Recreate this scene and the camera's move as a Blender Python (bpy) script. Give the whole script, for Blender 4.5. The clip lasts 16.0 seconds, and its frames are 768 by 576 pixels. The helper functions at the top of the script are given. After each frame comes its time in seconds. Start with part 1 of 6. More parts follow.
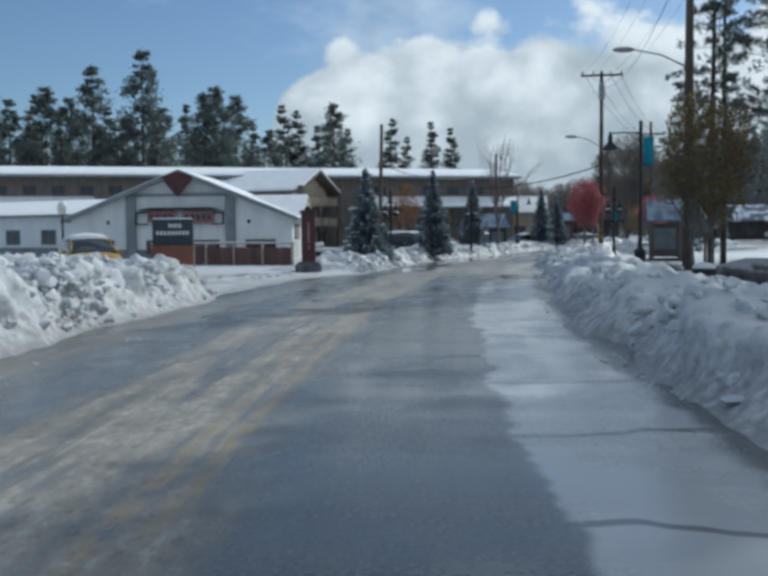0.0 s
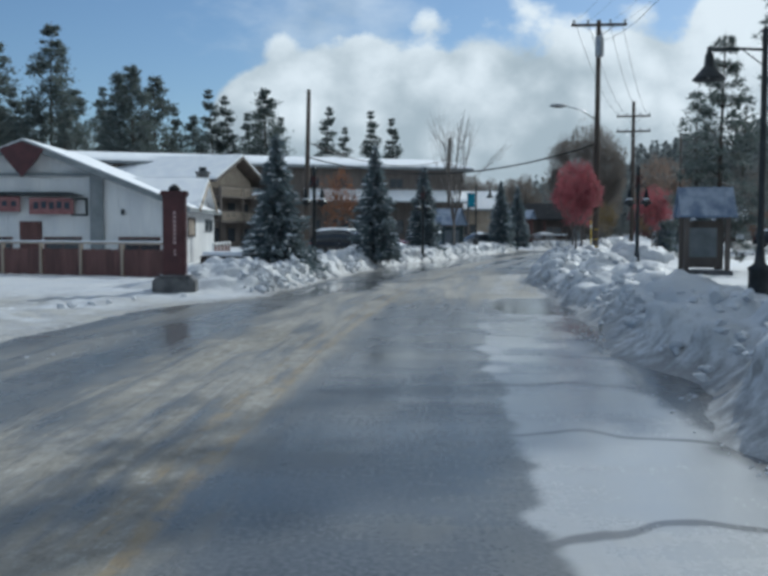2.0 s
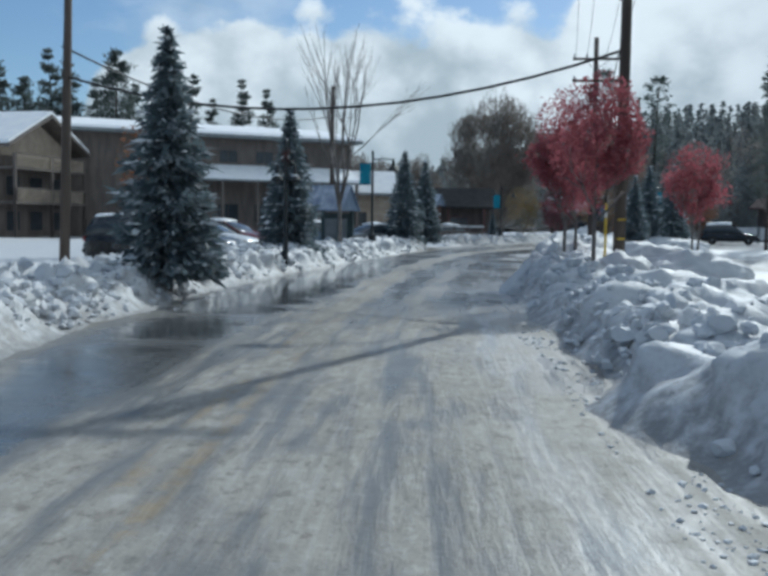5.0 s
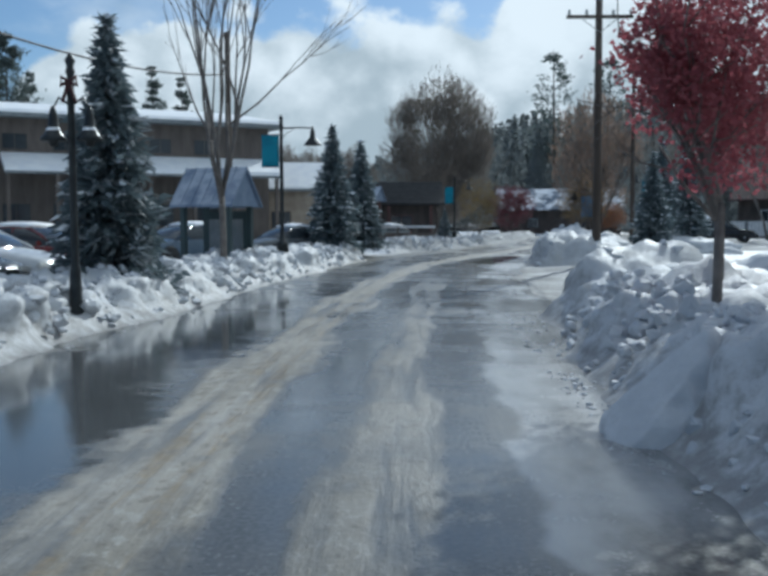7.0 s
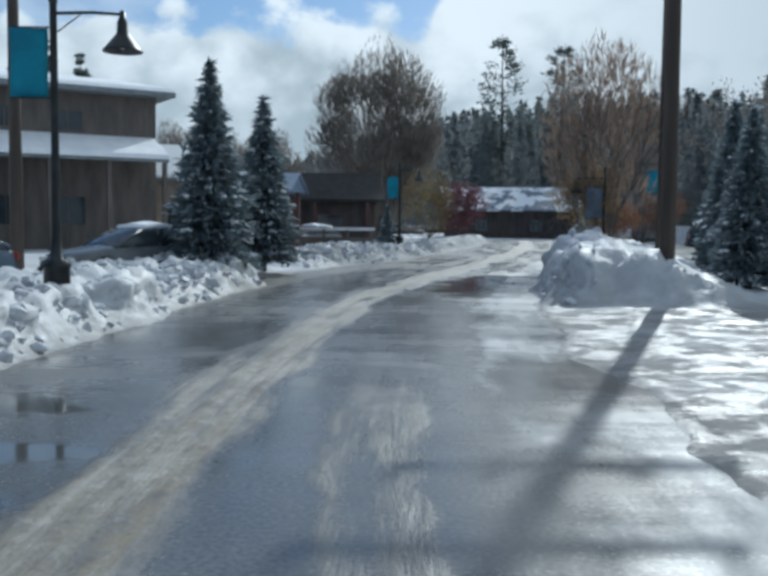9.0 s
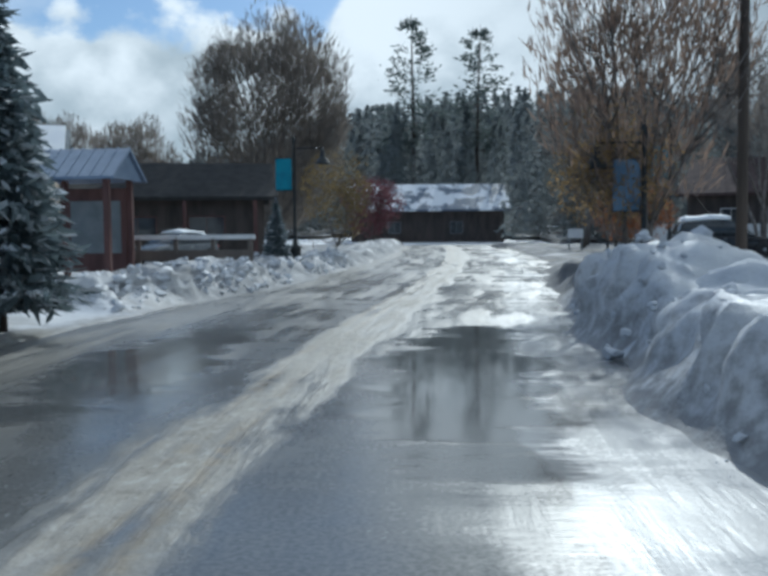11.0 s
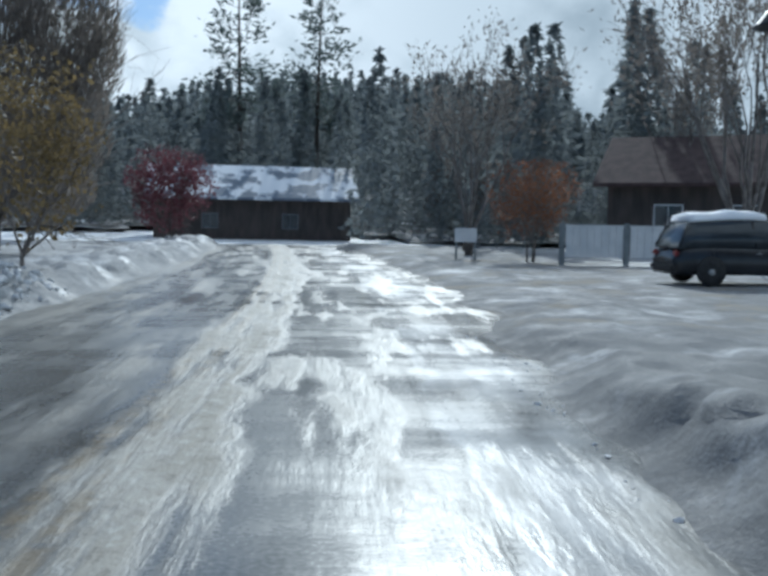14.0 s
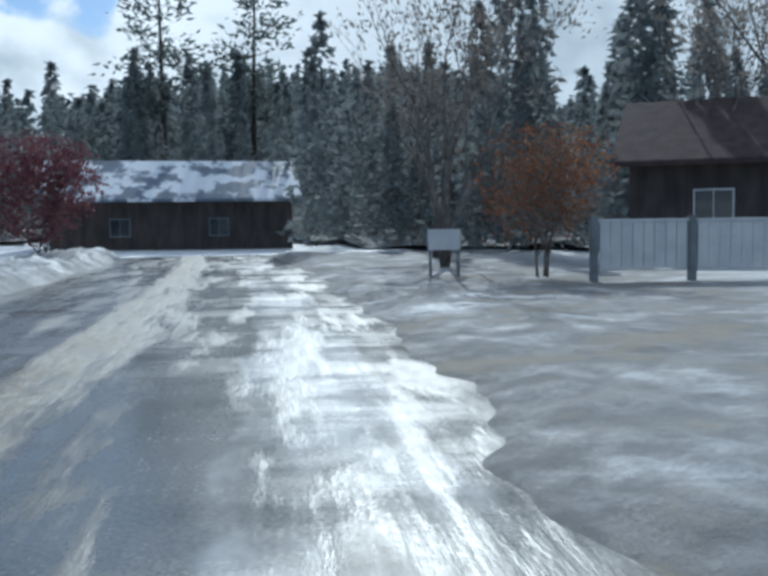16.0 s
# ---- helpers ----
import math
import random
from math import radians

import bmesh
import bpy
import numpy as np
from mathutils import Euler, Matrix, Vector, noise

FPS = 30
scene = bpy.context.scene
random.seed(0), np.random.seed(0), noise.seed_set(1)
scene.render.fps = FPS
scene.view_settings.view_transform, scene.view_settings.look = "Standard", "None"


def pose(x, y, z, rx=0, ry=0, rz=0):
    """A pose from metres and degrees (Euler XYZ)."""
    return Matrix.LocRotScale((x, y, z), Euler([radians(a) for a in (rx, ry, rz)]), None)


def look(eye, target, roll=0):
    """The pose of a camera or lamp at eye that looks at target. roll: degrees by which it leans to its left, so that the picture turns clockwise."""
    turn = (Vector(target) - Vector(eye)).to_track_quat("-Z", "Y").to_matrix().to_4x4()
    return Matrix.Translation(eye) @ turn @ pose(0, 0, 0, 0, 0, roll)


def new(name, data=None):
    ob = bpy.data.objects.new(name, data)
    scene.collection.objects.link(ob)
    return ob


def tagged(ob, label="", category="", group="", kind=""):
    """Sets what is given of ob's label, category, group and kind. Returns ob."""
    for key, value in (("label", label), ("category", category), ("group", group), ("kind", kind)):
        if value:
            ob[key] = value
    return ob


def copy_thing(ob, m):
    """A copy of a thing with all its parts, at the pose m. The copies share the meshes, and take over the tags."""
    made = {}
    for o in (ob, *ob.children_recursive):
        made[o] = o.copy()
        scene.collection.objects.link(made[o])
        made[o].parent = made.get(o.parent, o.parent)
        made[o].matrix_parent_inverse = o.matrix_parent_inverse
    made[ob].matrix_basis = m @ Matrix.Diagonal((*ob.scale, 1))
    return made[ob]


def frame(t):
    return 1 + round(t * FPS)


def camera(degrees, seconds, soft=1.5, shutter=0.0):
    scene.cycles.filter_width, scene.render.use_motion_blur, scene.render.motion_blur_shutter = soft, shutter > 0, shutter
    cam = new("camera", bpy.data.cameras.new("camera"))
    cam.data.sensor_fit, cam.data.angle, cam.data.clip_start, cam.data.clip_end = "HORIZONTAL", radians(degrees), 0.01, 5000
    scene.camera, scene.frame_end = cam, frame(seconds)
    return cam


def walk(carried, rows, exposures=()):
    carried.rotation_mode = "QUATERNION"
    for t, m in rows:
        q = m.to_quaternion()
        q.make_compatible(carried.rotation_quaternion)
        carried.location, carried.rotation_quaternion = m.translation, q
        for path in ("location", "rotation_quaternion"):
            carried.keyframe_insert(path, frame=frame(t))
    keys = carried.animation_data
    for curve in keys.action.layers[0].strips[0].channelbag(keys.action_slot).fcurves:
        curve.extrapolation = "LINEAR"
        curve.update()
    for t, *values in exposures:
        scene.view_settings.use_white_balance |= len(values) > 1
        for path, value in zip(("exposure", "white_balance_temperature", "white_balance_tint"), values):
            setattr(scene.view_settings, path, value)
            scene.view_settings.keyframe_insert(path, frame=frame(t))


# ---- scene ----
# ================= camera =================
cam = camera(44.84, 16.0, soft=3.6)
PATH = [
    (0.0, 0.00, 0.00, 0.54, -3.30, 0.52),
    (0.5, 0.03, 3.48, -0.29, -3.28, 0.38),
    (1.0, 0.12, 7.05, -1.22, -3.25, 0.27),
    (1.5, 0.27, 10.69, -2.21, -3.31, 0.10),
    (2.0, 0.47, 14.41, -3.24, -3.43, -0.12),
    (2.5, 0.74, 18.16, -4.37, -3.61, -0.57),
    (3.0, 1.10, 21.89, -5.66, -3.82, -0.85),
    (3.5, 1.54, 25.60, -6.98, -4.03, -1.10),
    (4.0, 2.06, 29.24, -8.30, -4.12, -1.32),
    (5.0, 3.27, 36.39, -10.41, -4.03, -0.88),
    (5.5, 3.96, 39.95, -11.47, -3.99, -0.66),
    (6.5, 5.59, 47.14, -13.58, -3.91, -0.22),
    (7.0, 6.53, 50.82, -14.36, -3.97, 0.20),
    (7.5, 7.54, 54.54, -15.14, -4.02, 0.02),
    (8.0, 8.61, 58.28, -15.99, -3.92, 0.26),
    (8.5, 9.74, 62.00, -17.04, -3.86, 0.20),
    (9.0, 10.93, 65.66, -18.44, -3.90, -0.51),
    (10.0, 13.41, 72.78, -21.40, -3.78, -0.07),
    (10.5, 14.72, 76.23, -22.88, -3.73, 0.14),
    (11.5, 17.65, 82.86, -25.84, -3.61, 0.58),
    (12.0, 19.26, 86.03, -27.46, -3.51, -0.02),
    (12.5, 20.95, 89.11, -29.17, -3.57, -0.46),
    (13.0, 22.70, 92.10, -30.95, -3.72, -0.79),
    (13.5, 24.52, 95.00, -32.71, -3.84, -0.91),
    (14.0, 26.41, 97.80, -34.34, -3.98, -0.94),
    (14.5, 28.34, 100.52, -35.68, -3.97, -0.76),
    (15.0, 30.29, 103.15, -36.65, -3.99, -0.16),
    (15.5, 32.24, 105.71, -37.15, -3.97, 0.31),
    (16.0, 34.18, 108.23, -37.00, -3.89, 0.76),
]
walk(cam, [(t, pose(x, y, 1.6, 90 + p, r, w)) for t, x, y, w, p, r in PATH],
     exposures=[(0.0, -0.06, 5750.0, 3.0), (6.5, 0.0, 5600.0, 2.0), (11.5, 0.06, 5550.0, 2.0), (16.0, 0.14, 5400.0, 2.0)])

# ================= light =================
SUN_AZ, SUN_EL = 38.0, 33.0          # degrees clockwise from +y, and above the horizon
world = bpy.data.worlds.new("sky")
scene.world = world
world.use_nodes = True


class Nodes:
    """Short hand for building a node tree."""

    def __init__(self, tree):
        self.tree = tree

    def add(self, kind, values=(), **settings):
        n = self.tree.nodes.new(kind)
        for k, v in settings.items():
            setattr(n, k, v)
        for k, v in dict(values).items():
            if isinstance(v, bpy.types.NodeSocket):
                self.tree.links.new(v, n.inputs[k])
            else:
                n.inputs[k].default_value = v
        return n

    def math(self, op, a, b=0.0, c=0.0, clamp=False):
        return self.add("ShaderNodeMath", {0: a, 1: b, 2: c}, operation=op, use_clamp=clamp).outputs[0]

    def noise(self, vec, scale, detail=4.0, rough=0.55):
        return self.add("ShaderNodeTexNoise", {"Vector": vec, "Scale": scale, "Detail": detail, "Roughness": rough}).outputs[0]

    def ramp(self, fac, lo, hi, a=0.0, b=1.0):
        return self.add("ShaderNodeMapRange", {"Value": fac, "From Min": lo, "From Max": hi, "To Min": a, "To Max": b},
                        interpolation_type="SMOOTHSTEP").outputs[0]

    def mix(self, fac, a, b):
        n = self.add("ShaderNodeMix", data_type="RGBA")
        for i, v in ((0, fac), (6, a), (7, b)):
            if isinstance(v, bpy.types.NodeSocket):
                self.tree.links.new(v, n.inputs[i])
            else:
                n.inputs[i].default_value = v if i == 0 else (*v[:3], 1)
        return n.outputs[2]

    def scaled(self, vec, x, y, z):
        return self.add("ShaderNodeMapping", {"Vector": vec, "Scale": (x, y, z)}).outputs[0]


def build_sky():
    world.node_tree.nodes.clear()
    n = Nodes(world.node_tree)
    sky = n.add("ShaderNodeTexSky", sky_type="NISHITA", sun_disc=False, sun_elevation=radians(SUN_EL), sun_rotation=radians(SUN_AZ),
                air_density=1.0, dust_density=0.4, ozone_density=1.6)
    way = n.add("ShaderNodeTexCoord").outputs["Generated"]
    xyz = n.add("ShaderNodeSeparateXYZ", {0: way})
    az = n.math("ARCTAN2", xyz.outputs[0], xyz.outputs[1])
    el = n.math("ARCSINE", xyz.outputs[2])
    puffs = n.noise(n.scaled(way, 1, 1, 1.5), 9.0, 8.0, 0.62)
    wisps = n.noise(n.scaled(way, 1, 1, 2.2), 3.2, 6.0, 0.6)
    # rounded heads of cumulus of two sizes
    bent = n.add("ShaderNodeVectorMath", {0: n.add("ShaderNodeTexNoise", {"Vector": way, "Scale": 11.0, "Detail": 4.0}).outputs["Color"], 1: (0.5, 0.5, 0.5)}, operation="SUBTRACT").outputs[0]
    bent = n.add("ShaderNodeVectorMath", {0: bent, 1: (0.07, 0.07, 0.07), 2: way}, operation="MULTIPLY_ADD").outputs[0]
    heads = n.math("SUBTRACT", 0.62, n.add("ShaderNodeTexVoronoi", {"Vector": bent, "Scale": 9.0, "Smoothness": 0.35}, feature="SMOOTH_F1").outputs["Distance"])
    small = n.math("SUBTRACT", 0.62, n.add("ShaderNodeTexVoronoi", {"Vector": bent, "Scale": 23.0, "Smoothness": 0.3}, feature="SMOOTH_F1").outputs["Distance"])
    # the bank of cumulus ahead: it starts above the treeline on the left, and far to the right cloud covers the whole sky
    left = n.ramp(az, -0.20, -0.06)
    right = n.ramp(az, 0.36, 0.72)
    top = n.math("MULTIPLY_ADD", left, 0.156, 0.055)
    top = n.math("MULTIPLY_ADD", right, 0.9, top)
    lump = n.math("MULTIPLY_ADD", heads, 0.085, n.math("MULTIPLY_ADD", small, 0.034, n.math("MULTIPLY", n.math("SUBTRACT", puffs, 0.5), 0.09)))
    depth = n.math("ADD", n.math("SUBTRACT", top, el), lump)
    bank = n.ramp(depth, 0.0, 0.020)
    thin = n.math("MULTIPLY", n.ramp(wisps, 0.50, 0.72), 0.45)
    high = n.math("MULTIPLY", n.ramp(el, 0.38, 0.95), n.ramp(wisps, 0.36, 0.60))   # unseen broken cloud overhead, added as fill light for the shaded sides
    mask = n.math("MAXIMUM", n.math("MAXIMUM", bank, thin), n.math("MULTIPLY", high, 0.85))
    billow = n.noise(n.scaled(way, 1, 1, 1.3), 16.0, 8.0, 0.6)
    shade = n.math("MULTIPLY_ADD", n.math("SUBTRACT", n.math("MULTIPLY_ADD", billow, 0.5, n.math("MULTIPLY", puffs, 0.5)), 0.5), 2.0, n.math("MULTIPLY", n.ramp(el, 0.24, 0.02), 0.9))
    shade = n.math("MULTIPLY_ADD", small, -0.7, n.math("MULTIPLY_ADD", heads, -0.9, n.math("ADD", shade, 0.30)))
    shade = n.ramp(shade, 0.0, 1.1)
    cloud = n.mix(shade, (0.86, 0.865, 0.865), (0.44, 0.485, 0.51))
    cloud = n.mix(n.ramp(az, 0.40, 0.75), cloud, n.mix(shade, (0.60, 0.63, 0.65), (0.36, 0.40, 0.43)))   # greyer under the thick cloud
    blue = n.add("ShaderNodeMix", {0: 1.0, 6: sky.outputs[0], 7: (0.067, 0.071, 0.077, 1)}, data_type="RGBA", blend_type="MULTIPLY").outputs[2]
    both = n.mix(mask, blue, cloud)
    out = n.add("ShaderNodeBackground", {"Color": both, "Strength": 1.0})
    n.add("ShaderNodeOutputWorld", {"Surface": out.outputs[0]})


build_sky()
sun = new("sun", bpy.data.lights.new("sun", "SUN"))
sun.data.energy, sun.data.angle, sun.data.color = 2.7, radians(0.6), (1.0, 0.95, 0.87)
a, e = radians(SUN_AZ), radians(SUN_EL)
sun.matrix_world = look((0, 0, 60), (-math.sin(a) * math.cos(e), -math.cos(a) * math.cos(e), 60 - math.sin(e)))

# ================= materials =================
def material(name, dark, light, rough=0.6, scale=3.0, bump=0.15, fine=40.0, metal=0.0, stretch=(1, 1, 1), snow=0.0, island=0.0, stain=0.0, leaf=0.0, patch=False):
    """A surface whose colour wanders between two tones at two scales, with fine relief; snow: how much lies on its upper faces."""
    m = bpy.data.materials.new(name)
    m.use_nodes = True
    t = m.node_tree
    t.nodes.clear()
    n = Nodes(t)
    co = n.scaled(n.add("ShaderNodeTexCoord").outputs["Object"], *stretch)
    big, small = n.noise(co, scale, 5.0), n.noise(co, fine, 4.0)
    fac = n.math("MULTIPLY_ADD", n.math("SUBTRACT", small, 0.5), 0.7, n.ramp(big, 0.3, 0.7), clamp=True)
    if island:
        per = n.add("ShaderNodeNewGeometry").outputs["Random Per Island"]
        fac = n.math("ADD", n.math("MULTIPLY", fac, 1 - island), n.math("MULTIPLY", per, island))
    col = n.mix(fac, dark, light)
    if stain:
        col = n.mix(n.math("MULTIPLY", n.ramp(n.noise(co, scale * 0.35, 6.0, 0.7), 0.5, 0.75), stain), col, [c * 0.5 for c in dark])
    rg = n.math("MULTIPLY_ADD", n.math("SUBTRACT", small, 0.5), 0.25, rough, clamp=True)
    if snow:
        up = n.add("ShaderNodeSeparateXYZ", {0: n.add("ShaderNodeNewGeometry").outputs["Normal"]}).outputs[2]
        lay = n.math("MULTIPLY", n.ramp(big, 0.46, 0.54), snow) if patch else n.math("MULTIPLY", n.ramp(n.math("ADD", up, n.math("MULTIPLY", n.math("SUBTRACT", big, 0.5), 0.9)), 0.45, 0.8), snow)
        col = n.mix(lay, col, (0.84, 0.86, 0.90))
        rg = n.math("MAXIMUM", rg, n.math("MULTIPLY", lay, 0.7))
    p = n.add("ShaderNodeBsdfPrincipled", {"Base Color": col, "Roughness": rg, "Metallic": metal})
    if bump:
        h = n.math("MULTIPLY_ADD", small, 0.4, big)
        b = n.add("ShaderNodeBump", {"Height": h, "Strength": bump, "Distance": 0.05})
        t.links.new(b.outputs[0], p.inputs["Normal"])
    surface = p.outputs[0]
    if leaf:  # light passes through thin leaves
        glow = n.add("ShaderNodeBsdfTranslucent", {"Color": col})
        surface = n.add("ShaderNodeMixShader", {0: leaf, 1: surface, 2: glow.outputs[0]}).outputs[0]
    n.add("ShaderNodeOutputMaterial", {"Surface": surface})
    return m


def glass_material(name, tint, rough=0.06):
    m = material(name, [c * 0.7 for c in tint], tint, rough, 2.0, 0.0)
    return m


def snow_material(name, dirt, worn=(), albedo=1.0):
    """Snow: white, crusted and sparkling, with a ragged band of grit where it meets the carriageway (uv: metres from the edge, along)."""
    m = bpy.data.materials.new(name)
    m.use_nodes = True
    t = m.node_tree
    t.nodes.clear()
    n = Nodes(t)
    tc = n.add("ShaderNodeTexCoord")
    co = tc.outputs["Object"]
    big, mid, fine = n.noise(co, 0.7, 5.0), n.noise(co, 5.0, 6.0, 0.65), n.noise(co, 45.0, 3.0)
    # one even factor scales both snow tones
    col = n.mix(n.ramp(big, 0.3, 0.7), [albedo * c for c in (0.80, 0.83, 0.88)], [albedo * c for c in (0.88, 0.89, 0.90)])
    uv = n.add("ShaderNodeSeparateXYZ", {0: tc.outputs["UV"]})
    reach = n.math("MULTIPLY_ADD", n.math("SUBTRACT", mid, 0.5), 2.4, uv.outputs[0])
    grit = n.math("MULTIPLY", n.ramp(reach, 0.75, -0.15), dirt)
    specks = n.math("MULTIPLY", n.ramp(n.noise(co, 14.0, 5.0, 0.7), 0.60, 0.72), n.math("MULTIPLY", n.ramp(reach, 2.6, 0.3), dirt))
    grit = n.math("MAXIMUM", grit, n.math("MULTIPLY", specks, 0.6))
    col = n.mix(grit, col, (0.22, 0.215, 0.21))
    rg = n.ramp(fine, 0.3, 0.7, 0.45, 0.75)
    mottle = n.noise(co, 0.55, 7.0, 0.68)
    for v0, v1, much, tone in worn:  # trodden and sanded stretches, the far ones with shade put in: from, to, share, tone
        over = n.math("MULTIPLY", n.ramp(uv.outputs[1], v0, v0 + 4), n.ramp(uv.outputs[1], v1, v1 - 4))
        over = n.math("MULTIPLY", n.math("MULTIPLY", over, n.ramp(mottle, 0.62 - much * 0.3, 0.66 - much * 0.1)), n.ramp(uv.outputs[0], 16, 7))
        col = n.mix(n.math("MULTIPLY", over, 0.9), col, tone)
        rg = n.math("MULTIPLY_ADD", over, n.ramp(n.noise(co, 1.6, 7.0, 0.66), 0.42, 0.58, -0.25 if v0 < 80 else 0.2, 0.4), rg, clamp=True)
    p = n.add("ShaderNodeBsdfPrincipled", {"Base Color": col, "Roughness": rg, "Specular IOR Level": 0.3})
    h = n.math("MULTIPLY_ADD", fine, 0.18, n.math("MULTIPLY", mid, 1.0))
    b = n.add("ShaderNodeBump", {"Height": h, "Strength": 0.36, "Distance": 0.08})
    t.links.new(b.outputs[0], p.inputs["Normal"])
    n.add("ShaderNodeOutputMaterial", {"Surface": p.outputs[0]})
    return m


def road_material():
    """Wet asphalt under slush that traffic has drawn out along the lanes. uv: metres across from the driving line, metres along."""
    m = bpy.data.materials.new("wet_slushy_asphalt")
    m.use_nodes = True
    t = m.node_tree
    t.nodes.clear()
    n = Nodes(t)
    uv = n.add("ShaderNodeTexCoord").outputs["UV"]
    xy = n.add("ShaderNodeSeparateXYZ", {0: uv})
    u, v = xy.outputs[0], xy.outputs[1]
    wob = n.math("MULTIPLY", n.math("SUBTRACT", n.noise(n.scaled(uv, 0.0, 0.11, 1), 1.0, 3.0), 0.5), 1.6)
    uw = n.math("ADD", u, wob)
    streak = n.noise(n.scaled(uv, 1.7, 0.12, 1), 1.0, 6.0, 0.62)        # long drawn tracks
    lines = n.noise(n.scaled(uv, 4.2, 0.42, 1), 1.0, 6.0, 0.62)          # tyre lines
    patch = n.noise(n.scaled(uv, 0.35, 0.16, 1), 1.0, 6.0, 0.62)        # broad areas
    cross = n.noise(n.scaled(uv, 0.25, 0.9, 1), 1.0, 5.0, 0.65)         # ripples across
    grain = n.noise(n.scaled(uv, 1, 1, 1), 28.0, 4.0)
    # slush: a ragged band left of the middle line, a thick stretch past the first driveway, a ridge between the wheel tracks further on
    uj = n.math("MULTIPLY_ADD", n.math("SUBTRACT", n.noise(n.scaled(uv, 0.9, 0.28, 1), 1.0, 7.0, 0.66), 0.5), 1.35, u)
    span = lambda a, b, soft_: n.math("MULTIPLY", n.ramp(v, a, a + soft_), n.ramp(v, b, b - soft_))
    mid_ = n.math("SUBTRACT", n.ramp(v, 36, 48, 2.25, 1.62), n.ramp(v, 84, 96, 0.0, 0.42))
    wide = n.math("ADD", n.ramp(v, 36, 48, 1.45, 0.62), n.ramp(v, 104, 116, 0.0, 0.1))
    band = n.ramp(n.math("DIVIDE", n.math("ABSOLUTE", n.math("ADD", uj, mid_)), wide), 1.0, 0.5)
    thick = n.math("MULTIPLY", span(31, 57, 7), n.ramp(n.math("ABSOLUTE", n.math("ADD", uj, 0.2)), 2.7, 2.1))
    ridge = n.math("MULTIPLY", span(42, 78, 5), n.ramp(n.math("ABSOLUTE", n.math("ADD", uj, 0.12)), 0.44, 0.2))
    verge = n.math("MULTIPLY", n.ramp(n.math("ABSOLUTE", n.math("ADD", uj, 5.0)), 0.9, 0.3), 0.55)
    mush = n.noise(n.scaled(uv, 1.1, 0.22, 1), 1.0, 6.0, 0.6)          # half-melted patches past the lot
    far_left = n.math("MULTIPLY", n.math("MULTIPLY", n.ramp(v, 84, 94), n.ramp(n.math("ABSOLUTE", n.math("ADD", uj, 3.9)), 2.3, 1.5)), n.ramp(mush, 0.45, 0.61, 0.03, 0.6))
    far_right = n.math("MULTIPLY", n.math("MULTIPLY", n.ramp(v, 86, 98), n.ramp(n.math("ABSOLUTE", n.math("SUBTRACT", uj, 1.0)), 2.2, 1.6)), n.ramp(mush, 0.48, 0.62, 0.0, 0.6))
    band = n.math("MAXIMUM", band, n.math("MAXIMUM", far_left, far_right))
    s = n.math("MAXIMUM", n.math("MAXIMUM", band, thick), n.math("MAXIMUM", n.math("MULTIPLY", ridge, 0.6), verge))
    tracks = n.math("MULTIPLY_ADD", lines, 0.55, n.math("MULTIPLY", streak, 0.45))
    s = n.math("MULTIPLY", s, n.ramp(tracks, 0.38, 0.56, 0.22, 1.0))
    clods = n.noise(n.scaled(uv, 1.3, 0.75, 1), 1.0, 7.0, 0.68)          # clods and thin spots
    s = n.math("MULTIPLY", s, n.ramp(clods, 0.38, 0.55, 0.60, 1.0))
    tread = n.noise(n.scaled(uv, 13.0, 0.16, 1), 1.0, 4.0, 0.6)          # fine tread lines
    film = n.math("MULTIPLY", n.ramp(n.math("MULTIPLY_ADD", cross, 0.4, n.math("MULTIPLY", patch, 0.6)), 0.50, 0.68), 0.33)
    slush = n.math("MAXIMUM", s, n.math("MULTIPLY", film, n.ramp(lines, 0.35, 0.6)))
    # standing water: along, across, half length, half width
    puddle = None
    for pv, pu, lv, lu in ((35.0, 1.9, 2.4, 0.95), (40.3, -3.3, 2.8, 0.95), (62.0, -3.5, 14.0, 1.35), (93.0, -3.4, 3.2, 0.9), (92.0, 0.4, 4.5, 0.9)):
        a2 = n.math("POWER", n.math("ABSOLUTE", n.math("MULTIPLY", n.math("SUBTRACT", v, pv), 1 / lv)), 2.0)
        b2 = n.math("POWER", n.math("ABSOLUTE", n.math("MULTIPLY", n.math("SUBTRACT", uj, pu), 1 / lu)), 2.0)
        one = n.ramp(n.math("MULTIPLY_ADD", n.math("SUBTRACT", cross, 0.5), 5.0, n.math("ADD", a2, b2)), 1.25, 0.65)
        puddle = one if puddle is None else n.math("MAXIMUM", puddle, one)
    dry = n.math("SUBTRACT", 1.0, puddle)
    slush = n.math("MULTIPLY", slush, n.math("MULTIPLY_ADD", dry, 0.85, 0.15))
    # the paler paved strip by the kerb, in slabs with dark joints
    us = n.math("MULTIPLY_ADD", n.math("SUBTRACT", n.noise(n.scaled(uv, 0.6, 0.8, 1), 1.0, 3.0, 0.5), 0.5), 0.9, u)
    strip = n.math("MULTIPLY", n.ramp(us, 0.80, 0.92), n.ramp(us, 2.4, 2.15))
    strip = n.math("MULTIPLY", strip, n.math("MAXIMUM", n.ramp(v, 33, 26), n.ramp(patch, 0.42, 0.6)))
